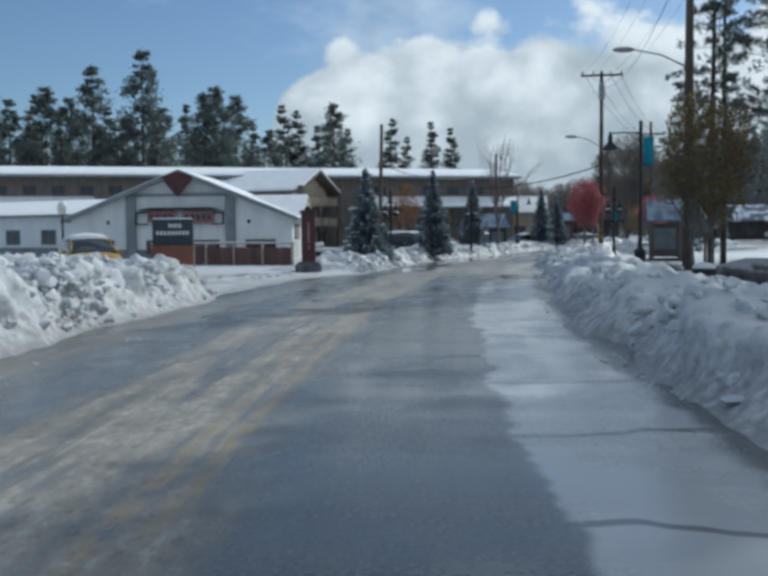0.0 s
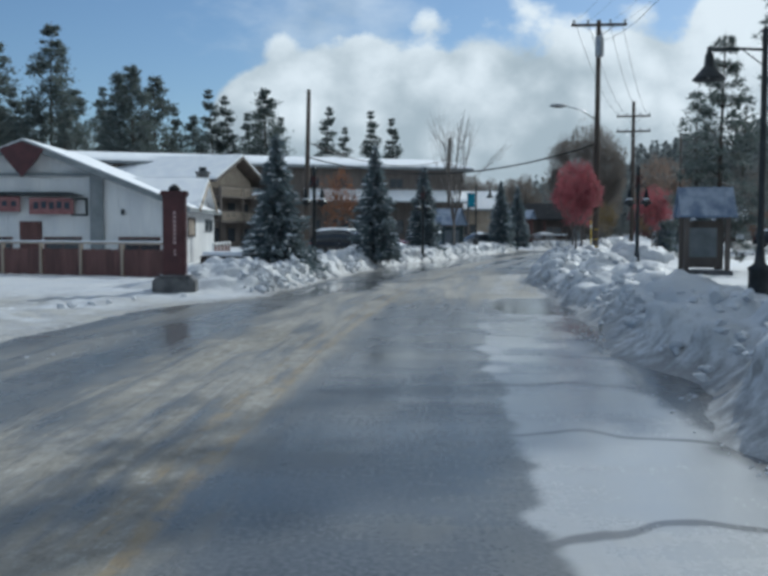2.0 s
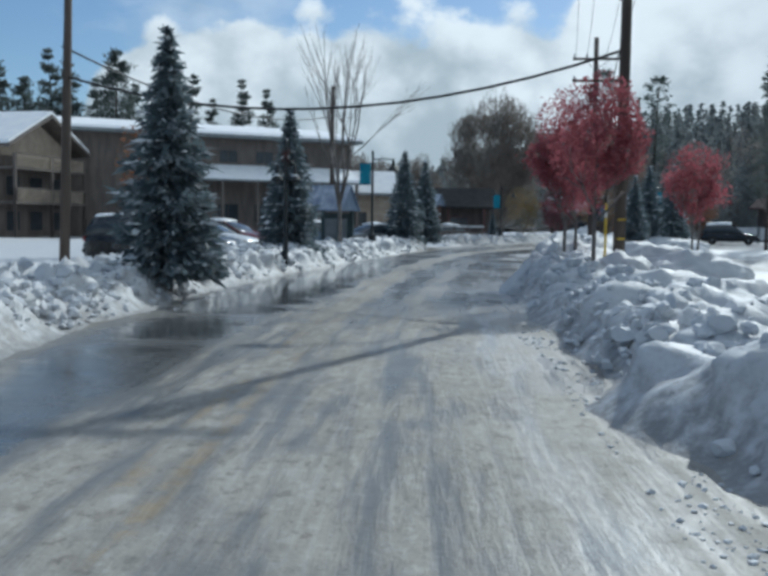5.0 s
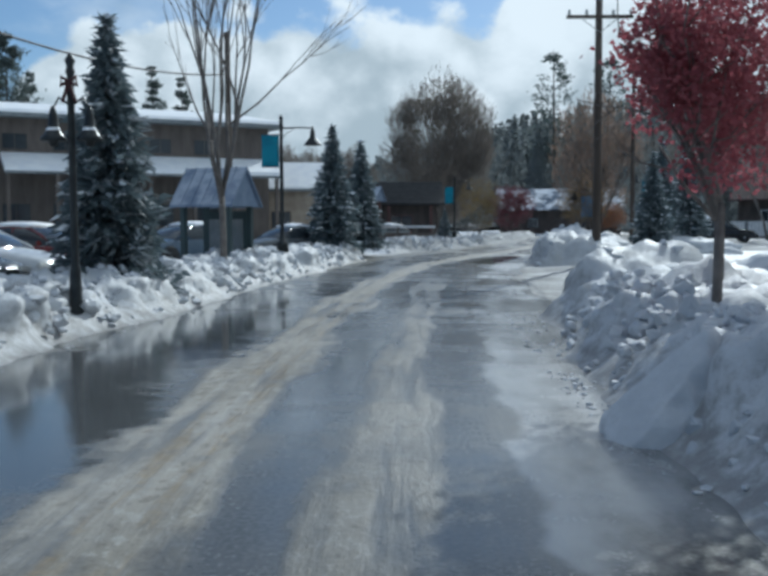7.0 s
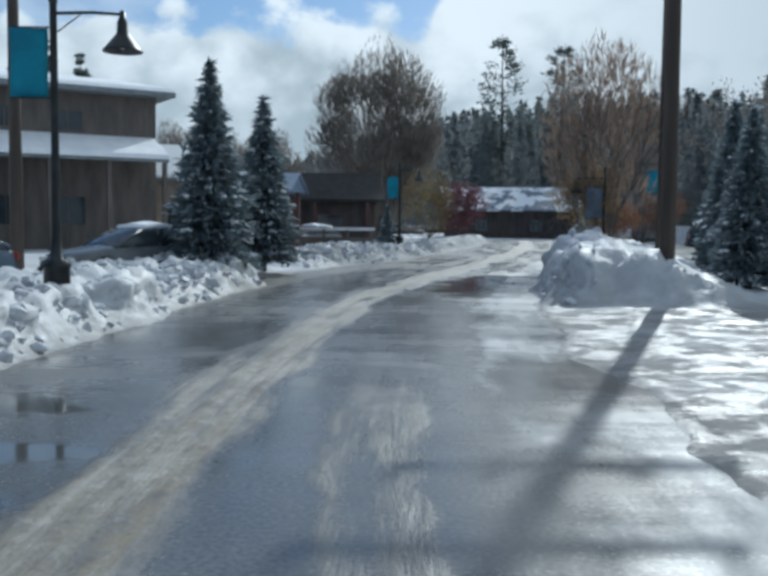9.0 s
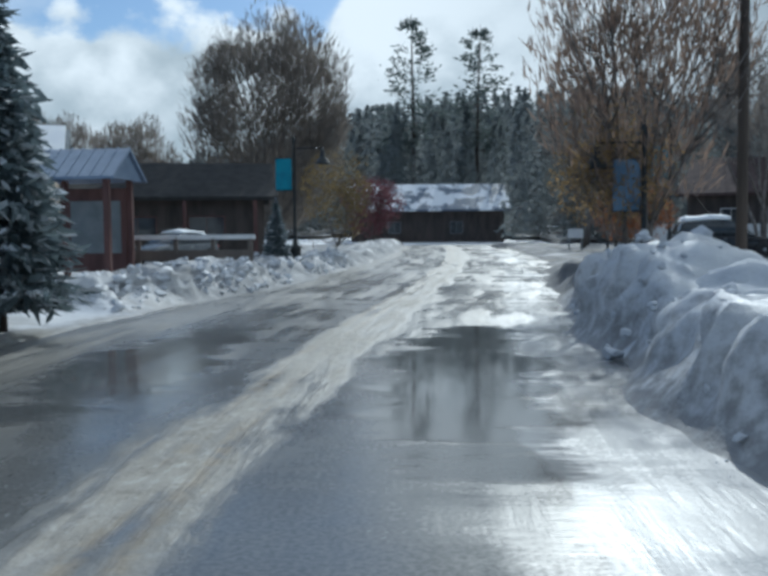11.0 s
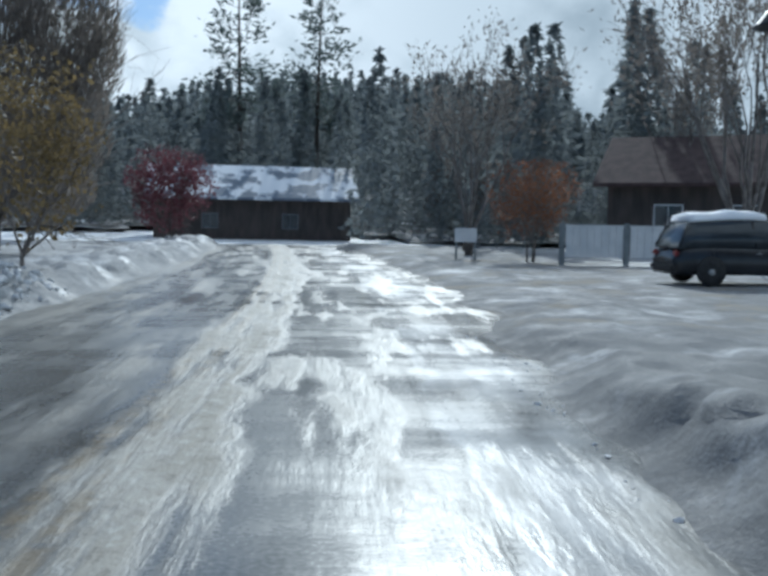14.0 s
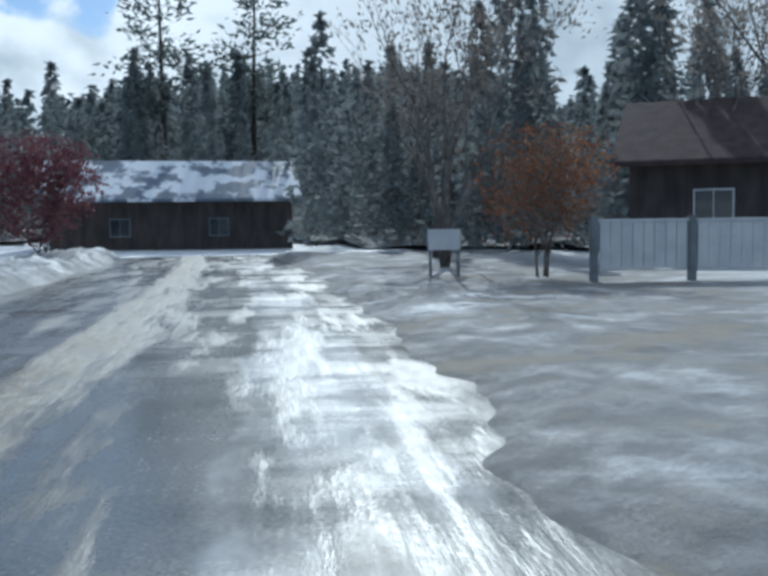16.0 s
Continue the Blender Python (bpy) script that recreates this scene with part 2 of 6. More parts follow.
    saw = n.math("FRACT", n.math("MULTIPLY_ADD", n.noise(n.scaled(uv, 0.5, 0.15, 1), 1.0, 3.0), 0.8, n.math("MULTIPLY", v, 0.42)))
    joint = n.math("MULTIPLY", n.ramp(n.math("ABSOLUTE", n.math("SUBTRACT", saw, 0.5)), 0.035, 0.012), n.ramp(v, 45, 32))
    asphalt = n.mix(n.ramp(n.math("MULTIPLY_ADD", patch, 0.5, n.math("MULTIPLY", grain, 0.5)), 0.35, 0.65), (0.080, 0.082, 0.083), (0.172, 0.174, 0.172))
    asphalt = n.mix(strip, asphalt, n.mix(n.math("MULTIPLY", joint, 0.8), (0.42, 0.425, 0.43), (0.09, 0.09, 0.095)))
    asphalt = n.mix(n.math("MULTIPLY", puddle, 0.6), asphalt, (0.06, 0.066, 0.072))
    tan = n.mix(n.ramp(patch, 0.35, 0.65), (0.27, 0.25, 0.21), (0.385, 0.363, 0.322))
    tan = n.mix(n.math("MULTIPLY", n.ramp(lines, 0.55, 0.75), 0.4), tan, (0.38, 0.372, 0.352))
    tan = n.mix(n.math("MULTIPLY", n.ramp(n.noise(n.scaled(uv, 3.0, 1.2, 1), 1.0, 6.0, 0.7), 0.55, 0.68), 0.45), tan, (0.19, 0.168, 0.135))
    tan = n.mix(n.math("MULTIPLY", n.ramp(tread, 0.54, 0.68), 0.45), tan, (0.45, 0.44, 0.415))
    tan = n.mix(n.math("MULTIPLY", n.ramp(clods, 0.52, 0.70), 0.4), tan, (0.42, 0.41, 0.385))
    crumb = n.noise(n.scaled(uv, 8.0, 4.5, 1), 1.0, 6.0, 0.7)             # crumbs and grit
    tan = n.mix(n.math("MULTIPLY", n.ramp(crumb, 0.53, 0.62), 0.55), tan, (0.50, 0.49, 0.46))
    tan = n.mix(n.math("MULTIPLY", n.ramp(crumb, 0.46, 0.37), 0.55), tan, (0.14, 0.125, 0.105))
    col = n.mix(n.math("MULTIPLY", slush, 0.92), asphalt, tan)
    # the worn double yellow line
    d1 = n.ramp(n.math("ABSOLUTE", n.math("ADD", u, 1.36)), 0.12, 0.03)
    d2 = n.ramp(n.math("ABSOLUTE", n.math("ADD", u, 1.62)), 0.12, 0.03)
    paint = n.math("MULTIPLY", n.math("MAXIMUM", d1, d2), n.ramp(s, 0.85, 0.45))
    paint = n.math("MULTIPLY", paint, n.ramp(n.noise(uv, 3.0, 6.0, 0.7), 0.36, 0.56))
    col = n.mix(n.math("MULTIPLY", paint, n.ramp(v, 30, 80, 0.38, 0.2)), col, (0.46, 0.31, 0.11))
    wet = n.ramp(n.math("MULTIPLY_ADD", cross, 0.6, n.math("MULTIPLY_ADD", grain, 0.25, n.math("MULTIPLY", streak, 0.4))), 0.42, 0.78, 0.05, 0.26)
    rg = n.math("MULTIPLY_ADD", slush, 0.48, n.math("MULTIPLY_ADD", n.math("MULTIPLY", wet, dry), 0.9, n.ramp(patch, 0.3, 0.7, 0.05, 0.12)))
    p = n.add("ShaderNodeBsdfPrincipled", {"Base Color": col, "Roughness": rg, "IOR": 1.36})
    h = n.math("MULTIPLY_ADD", slush, n.math("MULTIPLY_ADD", crumb, 1.6, n.math("MULTIPLY_ADD", grain, 0.9, 0.2)), n.math("MULTIPLY", n.math("MULTIPLY_ADD", cross, 0.3, n.math("MULTIPLY", lines, 0.18)), dry))
    b = n.add("ShaderNodeBump", {"Height": h, "Strength": 0.22, "Distance": 0.04})
    t.links.new(b.outputs[0], p.inputs["Normal"])
    n.add("ShaderNodeOutputMaterial", {"Surface": p.outputs[0]})
    return m


# The tones from 98 left and 100 right hold painted shade besides dirt.
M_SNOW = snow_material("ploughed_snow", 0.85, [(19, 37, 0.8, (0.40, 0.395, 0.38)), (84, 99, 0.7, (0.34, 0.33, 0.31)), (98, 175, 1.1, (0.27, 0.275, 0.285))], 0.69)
M_VERGE = snow_material("ploughed_sanded_shaded_snow", 0.85, [(66, 88, 1.2, (0.24, 0.235, 0.225)), (100, 175, 1.4, (0.165, 0.165, 0.165)), (114, 175, 0.35, (0.28, 0.255, 0.215))], 0.70)
M_FIELD = snow_material("clean_snow", 0.0)
M_CHUNK = material("broken_snow", (0.50, 0.523, 0.56), (0.62, 0.636, 0.662), 0.65, 1.5, 0.4, 12)
M_ROAD = road_material()
M_ROOFSNOW = material("roof_snow", (0.80, 0.82, 0.86), (0.90, 0.91, 0.92), 0.7, 1.2, 0.3, 14)
M_WHITE = material("white_painted_boards", (0.66, 0.67, 0.68), (0.80, 0.80, 0.79), 0.55, 1.2, 0.1, 25, stretch=(1, 1, 0.3))
M_GREY = material("grey_painted_timber", (0.16, 0.18, 0.19), (0.24, 0.26, 0.27), 0.6, 2.0)
M_BROWN = material("brown_stained_timber", (0.090, 0.075, 0.066), (0.150, 0.125, 0.108), 0.7, 2.0, 0.2, 30, stretch=(1, 1, 0.25))
M_TAN = material("tan_stucco", (0.34, 0.28, 0.22), (0.46, 0.39, 0.31), 0.8, 1.5)
M_REDWOOD = material("red_brown_timber", (0.085, 0.040, 0.036), (0.155, 0.075, 0.066), 0.7, 3.0, 0.2, 30, stretch=(1, 1, 0.2))
M_RED = material("faded_red_paint", (0.22, 0.03, 0.03), (0.34, 0.06, 0.05), 0.5, 3.0, 0.05)
M_PALERED = material("sun_bleached_red_board", (0.21, 0.085, 0.085), (0.32, 0.15, 0.145), 0.6, 4.0, 0.05, stain=0.5)
M_MAROON = material("maroon_enamel", (0.048, 0.013, 0.015), (0.080, 0.022, 0.024), 0.5, 3.0, 0.05)
M_NAVY = material("dark_navy_board", (0.018, 0.028, 0.045), (0.03, 0.042, 0.062), 0.45, 3.0, 0.05)
M_LETTER = material("cream_lettering", (0.62, 0.62, 0.60), (0.74, 0.74, 0.71), 0.5, 6.0, 0.02)
M_FAINT = material("faded_pink_lettering", (0.34, 0.24, 0.24), (0.46, 0.34, 0.33), 0.6, 6.0, 0.02)
M_BRICK = material("worn_red_brick", (0.20, 0.075, 0.050), (0.33, 0.15, 0.10), 0.8, 6.0, 0.3)
M_STONE = material("dark_field_stone", (0.06, 0.062, 0.066), (0.15, 0.15, 0.152), 0.75, 4.0, 0.5, snow=0.35)
M_BARK = material("pine_bark", (0.035, 0.027, 0.022), (0.10, 0.075, 0.06), 0.9, 4.0, 0.6, 20, stretch=(1, 1, 0.25), snow=0.2)
M_POLE = material("weathered_pole_timber", (0.055, 0.042, 0.034), (0.12, 0.095, 0.078), 0.85, 3.0, 0.4, 40, stretch=(1, 1, 0.08))
M_IRON = material("dark_green_black_iron", (0.012, 0.015, 0.017), (0.03, 0.035, 0.037), 0.4, 5.0, 0.08, metal=0.3)
M_STEEL = material("galvanised_steel", (0.26, 0.27, 0.28), (0.42, 0.43, 0.44), 0.4, 5.0, 0.1, metal=0.8)
M_TEAL = material("teal_banner_cloth", (0.01, 0.16, 0.24), (0.02, 0.25, 0.34), 0.75, 2.0, 0.1)
M_DULLBLUE = material("faded_blue_banner_cloth", (0.10, 0.17, 0.26), (0.16, 0.24, 0.34), 0.75, 2.0, 0.1)
M_BLUEROOF = material("blue_metal_roof", (0.13, 0.18, 0.27), (0.21, 0.27, 0.37), 0.4, 2.0, 0.05, snow=0.3)
M_DARKWALL = material("dark_brown_boards", (0.045, 0.036, 0.032), (0.095, 0.075, 0.065), 0.75, 2.0, 0.2, 30, stretch=(1, 1, 0.25))
M_GREENWALL = material("dark_green_boards", (0.030, 0.052, 0.056), (0.055, 0.085, 0.090), 0.7, 2.0, 0.2, 30, stretch=(1, 1, 0.25))
M_DARKROOF = material("dark_red_shingles", (0.045, 0.028, 0.028), (0.080, 0.052, 0.050), 0.9, 2.0, 0.4, 14)
M_BLACKROOF = material("black_shingles", (0.018, 0.018, 0.019), (0.036, 0.035, 0.035), 0.9, 2.0, 0.4, 14)
M_PATCHROOF = material("snow_patched_roof", (0.12, 0.15, 0.20), (0.20, 0.24, 0.31), 0.5, 0.55, 0.1, 20, snow=0.95, patch=True)
M_PANE = glass_material("window_glass", (0.045, 0.055, 0.065))
M_YELLOW = material("yellow_machine_paint", (0.34, 0.19, 0.03), (0.46, 0.27, 0.05), 0.4, 3.0, 0.05, stain=0.4)
M_YPLASTIC = material("yellow_marker_plastic", (0.62, 0.42, 0.03), (0.75, 0.52, 0.06), 0.45, 5.0, 0.02)
M_RUBBER = material("black_rubber", (0.015, 0.015, 0.016), (0.04, 0.04, 0.04), 0.8, 8.0)
M_PINE = material("pine_needles", (0.085, 0.108, 0.106), (0.155, 0.185, 0.172), 0.7, 2.0, 0.0, island=0.5, snow=0.22, leaf=0.5)
M_SPRUCE = material("blue_spruce_needles", (0.092, 0.122, 0.134), (0.160, 0.202, 0.218), 0.7, 2.0, 0.0, island=0.5, snow=0.3, leaf=0.4)
# Needle tones lifted above the near pines' to stand for haze on the hill.
M_FARPINE = material("hazed_hillside_needles", (0.150, 0.170, 0.174), (0.235, 0.258, 0.260), 0.8, 0.2, 0.0, island=0.25, snow=0.06, leaf=0.5)
M_REDLEAF = material("red_maple_leaves", (0.27, 0.075, 0.090), (0.43, 0.145, 0.165), 0.6, 1.5, 0.0, island=0.6, leaf=0.6)
M_DARKRED = material("dark_red_leaves", (0.12, 0.042, 0.054), (0.22, 0.085, 0.100), 0.6, 1.5, 0.0, island=0.6, leaf=0.4)
M_ORANGE = material("orange_brown_leaves", (0.17, 0.072, 0.040), (0.33, 0.150, 0.072), 0.65, 1.5, 0.0, island=0.7, leaf=0.45)
M_YELLEAF = material("yellow_olive_leaves", (0.125, 0.098, 0.052), (0.25, 0.182, 0.080), 0.65, 1.5, 0.0, island=0.7, leaf=0.5)
M_OLIVE = material("olive_and_orange_leaves", (0.19, 0.155, 0.090), (0.38, 0.245, 0.110), 0.65, 1.0, 0.0, island=0.7, leaf=0.65)
M_RUSSET = material("withered_russet_leaves", (0.185, 0.140, 0.116), (0.32, 0.235, 0.185), 0.75, 1.5, 0.0, island=0.6, leaf=0.6)
M_BROWNLEAF = material("withered_brown_leaves", (0.140, 0.126, 0.114), (0.240, 0.212, 0.188), 0.75, 1.5, 0.0, island=0.6, leaf=0.55)
# dark tone that puts the forest's shade into the floor colour
M_FLOORSHADE = material("forest_floor_shade", (0.055, 0.050, 0.046), (0.12, 0.11, 0.10), 0.9, 0.4, 0.3, 6.0, snow=0.35, patch=True)
M_TWIG = material("bare_grey_bark", (0.10, 0.09, 0.083), (0.205, 0.182, 0.165), 0.85, 4.0, 0.2)
M_WIRE = material("black_cable", (0.012, 0.012, 0.013), (0.03, 0.03, 0.03), 0.6, 8.0, 0.0)
M_WHITEPANEL = material("white_vinyl_panel", (0.62, 0.63, 0.64), (0.74, 0.74, 0.74), 0.5, 2.0, 0.05)

# ================= mesh helpers =================
def mesh(name, verts, faces, mat, smooth=False):
    me = bpy.data.meshes.new(name)
    me.from_pydata([tuple(v) for v in verts], [], [tuple(f) for f in faces])
    me.materials.append(mat)
    if smooth:
        me.polygons.foreach_set("use_smooth", [True] * len(me.polygons))
    me.update()
    return me


def part(name, me, parent, label="", m=None):
    ob = new(name, me)
    ob.parent = parent
    if m is not None:
        ob.matrix_basis = m
    return tagged(ob, label)


def thing(name, label, category, m=None, group=""):
    ob = new(name)
    ob.empty_display_size = 0.2
    if m is not None:
        ob.matrix_basis = m
    return tagged(ob, label, category, group)


def bm_mesh(name, bm, mat, smooth=False):
    bmesh.ops.recalc_face_normals(bm, faces=bm.faces)
    me = bpy.data.meshes.new(name)
    bm.to_mesh(me)
    bm.free()
    me.materials.append(mat)
    if smooth:
        me.polygons.foreach_set("use_smooth", [True] * len(me.polygons))
    return me


def boxes(name, items, mat, bevel=0.0):
    """One mesh of bevelled blocks, each (centre, size) or (centre, size, turn about z in degrees)."""
    bm = bmesh.new()
    for it in items:
        c, s = it[0], it[1]
        m = pose(*c, 0, 0, it[2] if len(it) > 2 else 0) @ Matrix.Diagonal((*s, 1))
        bmesh.ops.create_cube(bm, size=1, matrix=m)
    if bevel:
        bmesh.ops.bevel(bm, geom=bm.edges[:], offset=bevel, segments=2, affect="EDGES")
    return bm_mesh(name, bm, mat)


def prism(name, outline, y0, y1, mat, bevel=0.0):
    """An outline in x and z pushed through from y0 to y1."""
    bm = bmesh.new()
    f = bm.faces.new([bm.verts.new((x, y0, z)) for x, z in outline])
    out = bmesh.ops.extrude_face_region(bm, geom=[f])
    bmesh.ops.translate(bm, verts=[v for v in out["geom"] if isinstance(v, bmesh.types.BMVert)], vec=(0, y1 - y0, 0))
    if bevel:
        bmesh.ops.bevel(bm, geom=bm.edges[:], offset=bevel, segments=2, affect="EDGES")
    return bm_mesh(name, bm, mat)


def tube_data(points, radii, sides=6):
    """Vertices and faces of a tapered tube along points."""
    pts = [Vector(p) for p in points]
    verts, faces = [], []
    for i, p in enumerate(pts):
        d = (pts[min(i + 1, len(pts) - 1)] - pts[max(i - 1, 0)]).normalized()
        side = d.cross(Vector((0, 0, 1)) if abs(d.z) < 0.9 else Vector((1, 0, 0))).normalized()
        up = side.cross(d)
        for k in range(sides):
            w = 2 * math.pi * k / sides
            verts.append(p + (side * math.cos(w) + up * math.sin(w)) * radii[i])
    for i in range(len(pts) - 1):
        for k in range(sides):
            a, b = i * sides + k, i * sides + (k + 1) % sides
            faces.append((a, b, b + sides, a + sides))
    faces.append(tuple(range(sides))[::-1])
    faces.append(tuple(range((len(pts) - 1) * sides, len(pts) * sides)))
    return verts, faces


def tubes(name, runs, mat, sides=6):
    verts, faces = [], []
    for pts, radii in runs:
        v, f = tube_data(pts, radii, sides if radii[0] > 0.022 else 3)
        o = len(verts)
        verts += v
        faces += [tuple(i + o for i in q) for q in f]
    return mesh(name, verts, faces, mat, True)


def lathe(name, profile, mat, sides=14):
    """A turned shape from (radius, z) pairs."""
    verts, faces = [], []
    for r, z in profile:
        for k in range(sides):
            w = 2 * math.pi * k / sides
            verts.append((r * math.cos(w), r * math.sin(w), z))
    for i in range(len(profile) - 1):
        for k in range(sides):
            a, b = i * sides + k, i * sides + (k + 1) % sides
            faces.append((a, b, b + sides, a + sides))
    faces.append(tuple(range(sides))[::-1])
    faces.append(tuple(range((len(profile) - 1) * sides, len(profile) * sides)))
    return mesh(name, verts, faces, mat, True)


# ================= the road's line =================
LINE = [Vector((0.0, -14.0))] + [Vector((x, y)) for t, x, y, *_ in PATH if t <= 13.5]
p, h = LINE[-1].copy(), 33.0
for i in range(24):
    h = max(24.0, h - 0.45)
    p = p + Vector((math.sin(radians(h)), math.cos(radians(h)))) * 4
    LINE.append(p.copy())
S = [-14.0]
for q0, q1 in zip(LINE, LINE[1:]):
    S.append(S[-1] + (q1 - q0).length)
LX, LY = np.array([q.x for q in LINE]), np.array([q.y for q in LINE])


def _smooth(v):
    s = np.arange(-14.0, S[-1], 0.5)
    a = np.interp(s, S, v)
    k = np.ones(13) / 13
    b = np.convolve(np.pad(a, 6, mode="reflect", reflect_type="odd"), k, mode="valid")
    return s, b


SS, CX = _smooth(LX)
_, CY = _smooth(LY)
TX, TY = np.gradient(CX, SS), np.gradient(CY, SS)


def on_line(s, off):
    """The plan point s metres along the driving line and off metres to its right."""
    x, y = np.interp(s, SS, CX), np.interp(s, SS, CY)
    tx, ty = np.interp(s, SS, TX), np.interp(s, SS, TY)
    n = math.hypot(tx, ty)
    return x + off * ty / n, y - off * tx / n


def step(x, a, b):
    k = min(1.0, max(0.0, (x - a) / (b - a)))
    return k * k * (3 - 2 * k)


def left_edge(s):
    return float(np.interp(s, [-14, 22, 26, 33, 37, 57, 64, 70, 80, 90, 93, 100, 106, 180], [5.7, 5.7, 6.2, 6.2, 4.5, 4.9, 4.6, 4.3, 4.3, 4.8, 6.0, 6.0, 5.2, 4.8]))


def right_edge(s):
    return float(np.interp(s, [-14, 20, 30, 36, 42, 62, 68, 84, 112, 122, 180], [2.6, 2.7, 2.65, 2.7, 2.0, 1.8, 2.4, 2.1, 2.1, 3.0, 3.0]))


def ground_left(s, u):
    """Height of the snow u metres out from the left edge."""
    open_ = step(s, 21.5, 26) * (1 - step(s, 36.8, 39.5))
    open_ = max(open_, step(s, 91, 93) * (1 - step(s, 98, 100)))
    tall = float(np.interp(s, [-14, 15, 36, 39, 43, 47, 70, 100, 120, 180], [1.15, 1.1, 0.6, 0.5, 0.55, 0.62, 0.62, 0.6, 0.5, 0.5]))
    crest = tall * (1 - open_) * step(u, -0.1, 0.95) * (1 - 0.75 * step(u, 2.2, 5.0))
    lot = 0.10 * step(u, 0, 2)
    return max(crest, lot)


def ground_right(s, u):
    open_ = step(s, 69, 70.5) * (1 - step(s, 85.0, 86.5))
    heap = 1 + 0.55 * noise.noise(Vector((s * 0.42, u * 0.3, 5.0)))
    flat = step(s, 108, 118)
    tall = float(np.interp(s, [-14, 0, 18, 26, 36, 50, 66, 84, 99, 106, 180], [0.66, 0.66, 0.64, 0.54, 0.46, 0.66, 0.74, 1.0, 0.95, 0.5, 0.42]))
    crest = tall * (1 - open_) * (1 - 0.72 * flat) * heap * step(u, -0.1, 0.85) * (1 - 0.78 * step(u, 2.0, 4.6))
    return max(crest, 0.08 * step(u, 0, 2))


def dome(x, y, seed, size):
    """Rounded blocks packed side by side, 0 in the creases to 1 on the tops."""
    d = noise.voronoi(Vector((x / size, y / size, seed)))[0][0]
    return max(0.0, 1 - (d / 0.8) ** 2)


def lumps(x, y, strength, big=0.0):
    """Broken ploughed snow: rounded blocks of several sizes; big: how far the largest stand out."""
    wx = x + 0.22 * noise.noise(Vector((x * 1.7, y * 1.7, 2.2)))
    wy = y + 0.22 * noise.noise(Vector((x * 1.7, y * 1.7, 8.2)))
    c = noise.noise(Vector((x * 0.45, y * 0.45, 1.3)))
    return strength * ((dome(wx, wy, 3.1, 0.68) - 0.55) * 0.36 + (dome(wx, wy, 7.7, 0.34) - 0.55) * 0.27 + (dome(wx, wy, 2.2, 0.17) - 0.55) * 0.14 + c * 0.34 + (dome(wx, wy, 5.5, 1.45) - 0.5) * big)


def side_ground(name, side, edge, height, mat, label, rough=0.72, big=0.0):
    """The snow beside the road as one sheet, close-meshed where it was ploughed up."""
    us = [-0.5, -0.25] + [0.08 * i for i in range(14)] + [1.12 + 0.14 * i for i in range(32)] + [5.6 * 1.14 ** i for i in range(1, 20)]
    ss = np.concatenate([np.arange(-13, -1, 0.3), np.arange(-1, 62, 0.11), np.arange(62, 128, 0.16), np.arange(128, 168, 0.4)])
    verts, uvs = [], []
    for s in ss:
        s = float(s)
        e0 = edge(s) + (0.30 if side < 0 else 0.55) * noise.noise(Vector((s * 0.35, side * 7.0, 0))) + 0.14 * noise.noise(Vector((s * 1.6, side * 3.0, 4)))
        px, py = on_line(s, 0)
        qx, qy = on_line(s, 1)
        dx, dy = (qx - px) * side, (qy - py) * side
        for u in us:
            x, y = px + dx * (e0 + u), py + dy * (e0 + u)
            h = height(s, u)
            k = min(1.0, h / 0.5) if u > 0 else 0.0
            fade = 1 - 0.75 * step(u, 4.0, 9.0)
            bulge = lumps(x, y, rough * k * fade * (1 - 0.35 * step(s, 100, 112)), big) * step(u, -0.1, 0.7)
            front = 1 - step(u, 0.5, 1.5)         # on the face the blocks stand out sideways
            z = h + bulge * (1 - 0.5 * front)
            lean = bulge * (0.95 * front + 0.2 * (1 - step(u, 0.8, 2.2)))
            x, y = x - dx * lean, y - dy * lean
            z = max(z, 0.03) if u > 0.05 else -0.06 + 0.08 * step(u, -0.3, 0.05)
            verts.append((x, y, z))
            uvs.append((u, s))
    w = len(us)
    faces = []
    for i in range(len(ss) - 1):
        for k in range(w - 1):
            q = (i * w + k, i * w + k + 1, (i + 1) * w + k + 1, (i + 1) * w + k)
            faces.append(q if side > 0 else q[::-1])
    faces = [f[::-1] for f in faces] if side > 0 else [f[::-1] for f in faces]
    me = mesh(name, verts, faces, mat, True)
    layer = me.uv_layers.new(name="UVMap")
    idx = np.empty(len(me.loops), dtype=np.int32)
    me.loops.foreach_get("vertex_index", idx)
    layer.data.foreach_set("uv", np.array(uvs, dtype=np.float32)[idx].ravel())
    if me.polygons[len(me.polygons) // 2].normal.z < 0:
        me.flip_normals()
    return tagged(new(name, me), label, "snow", kind="structure")


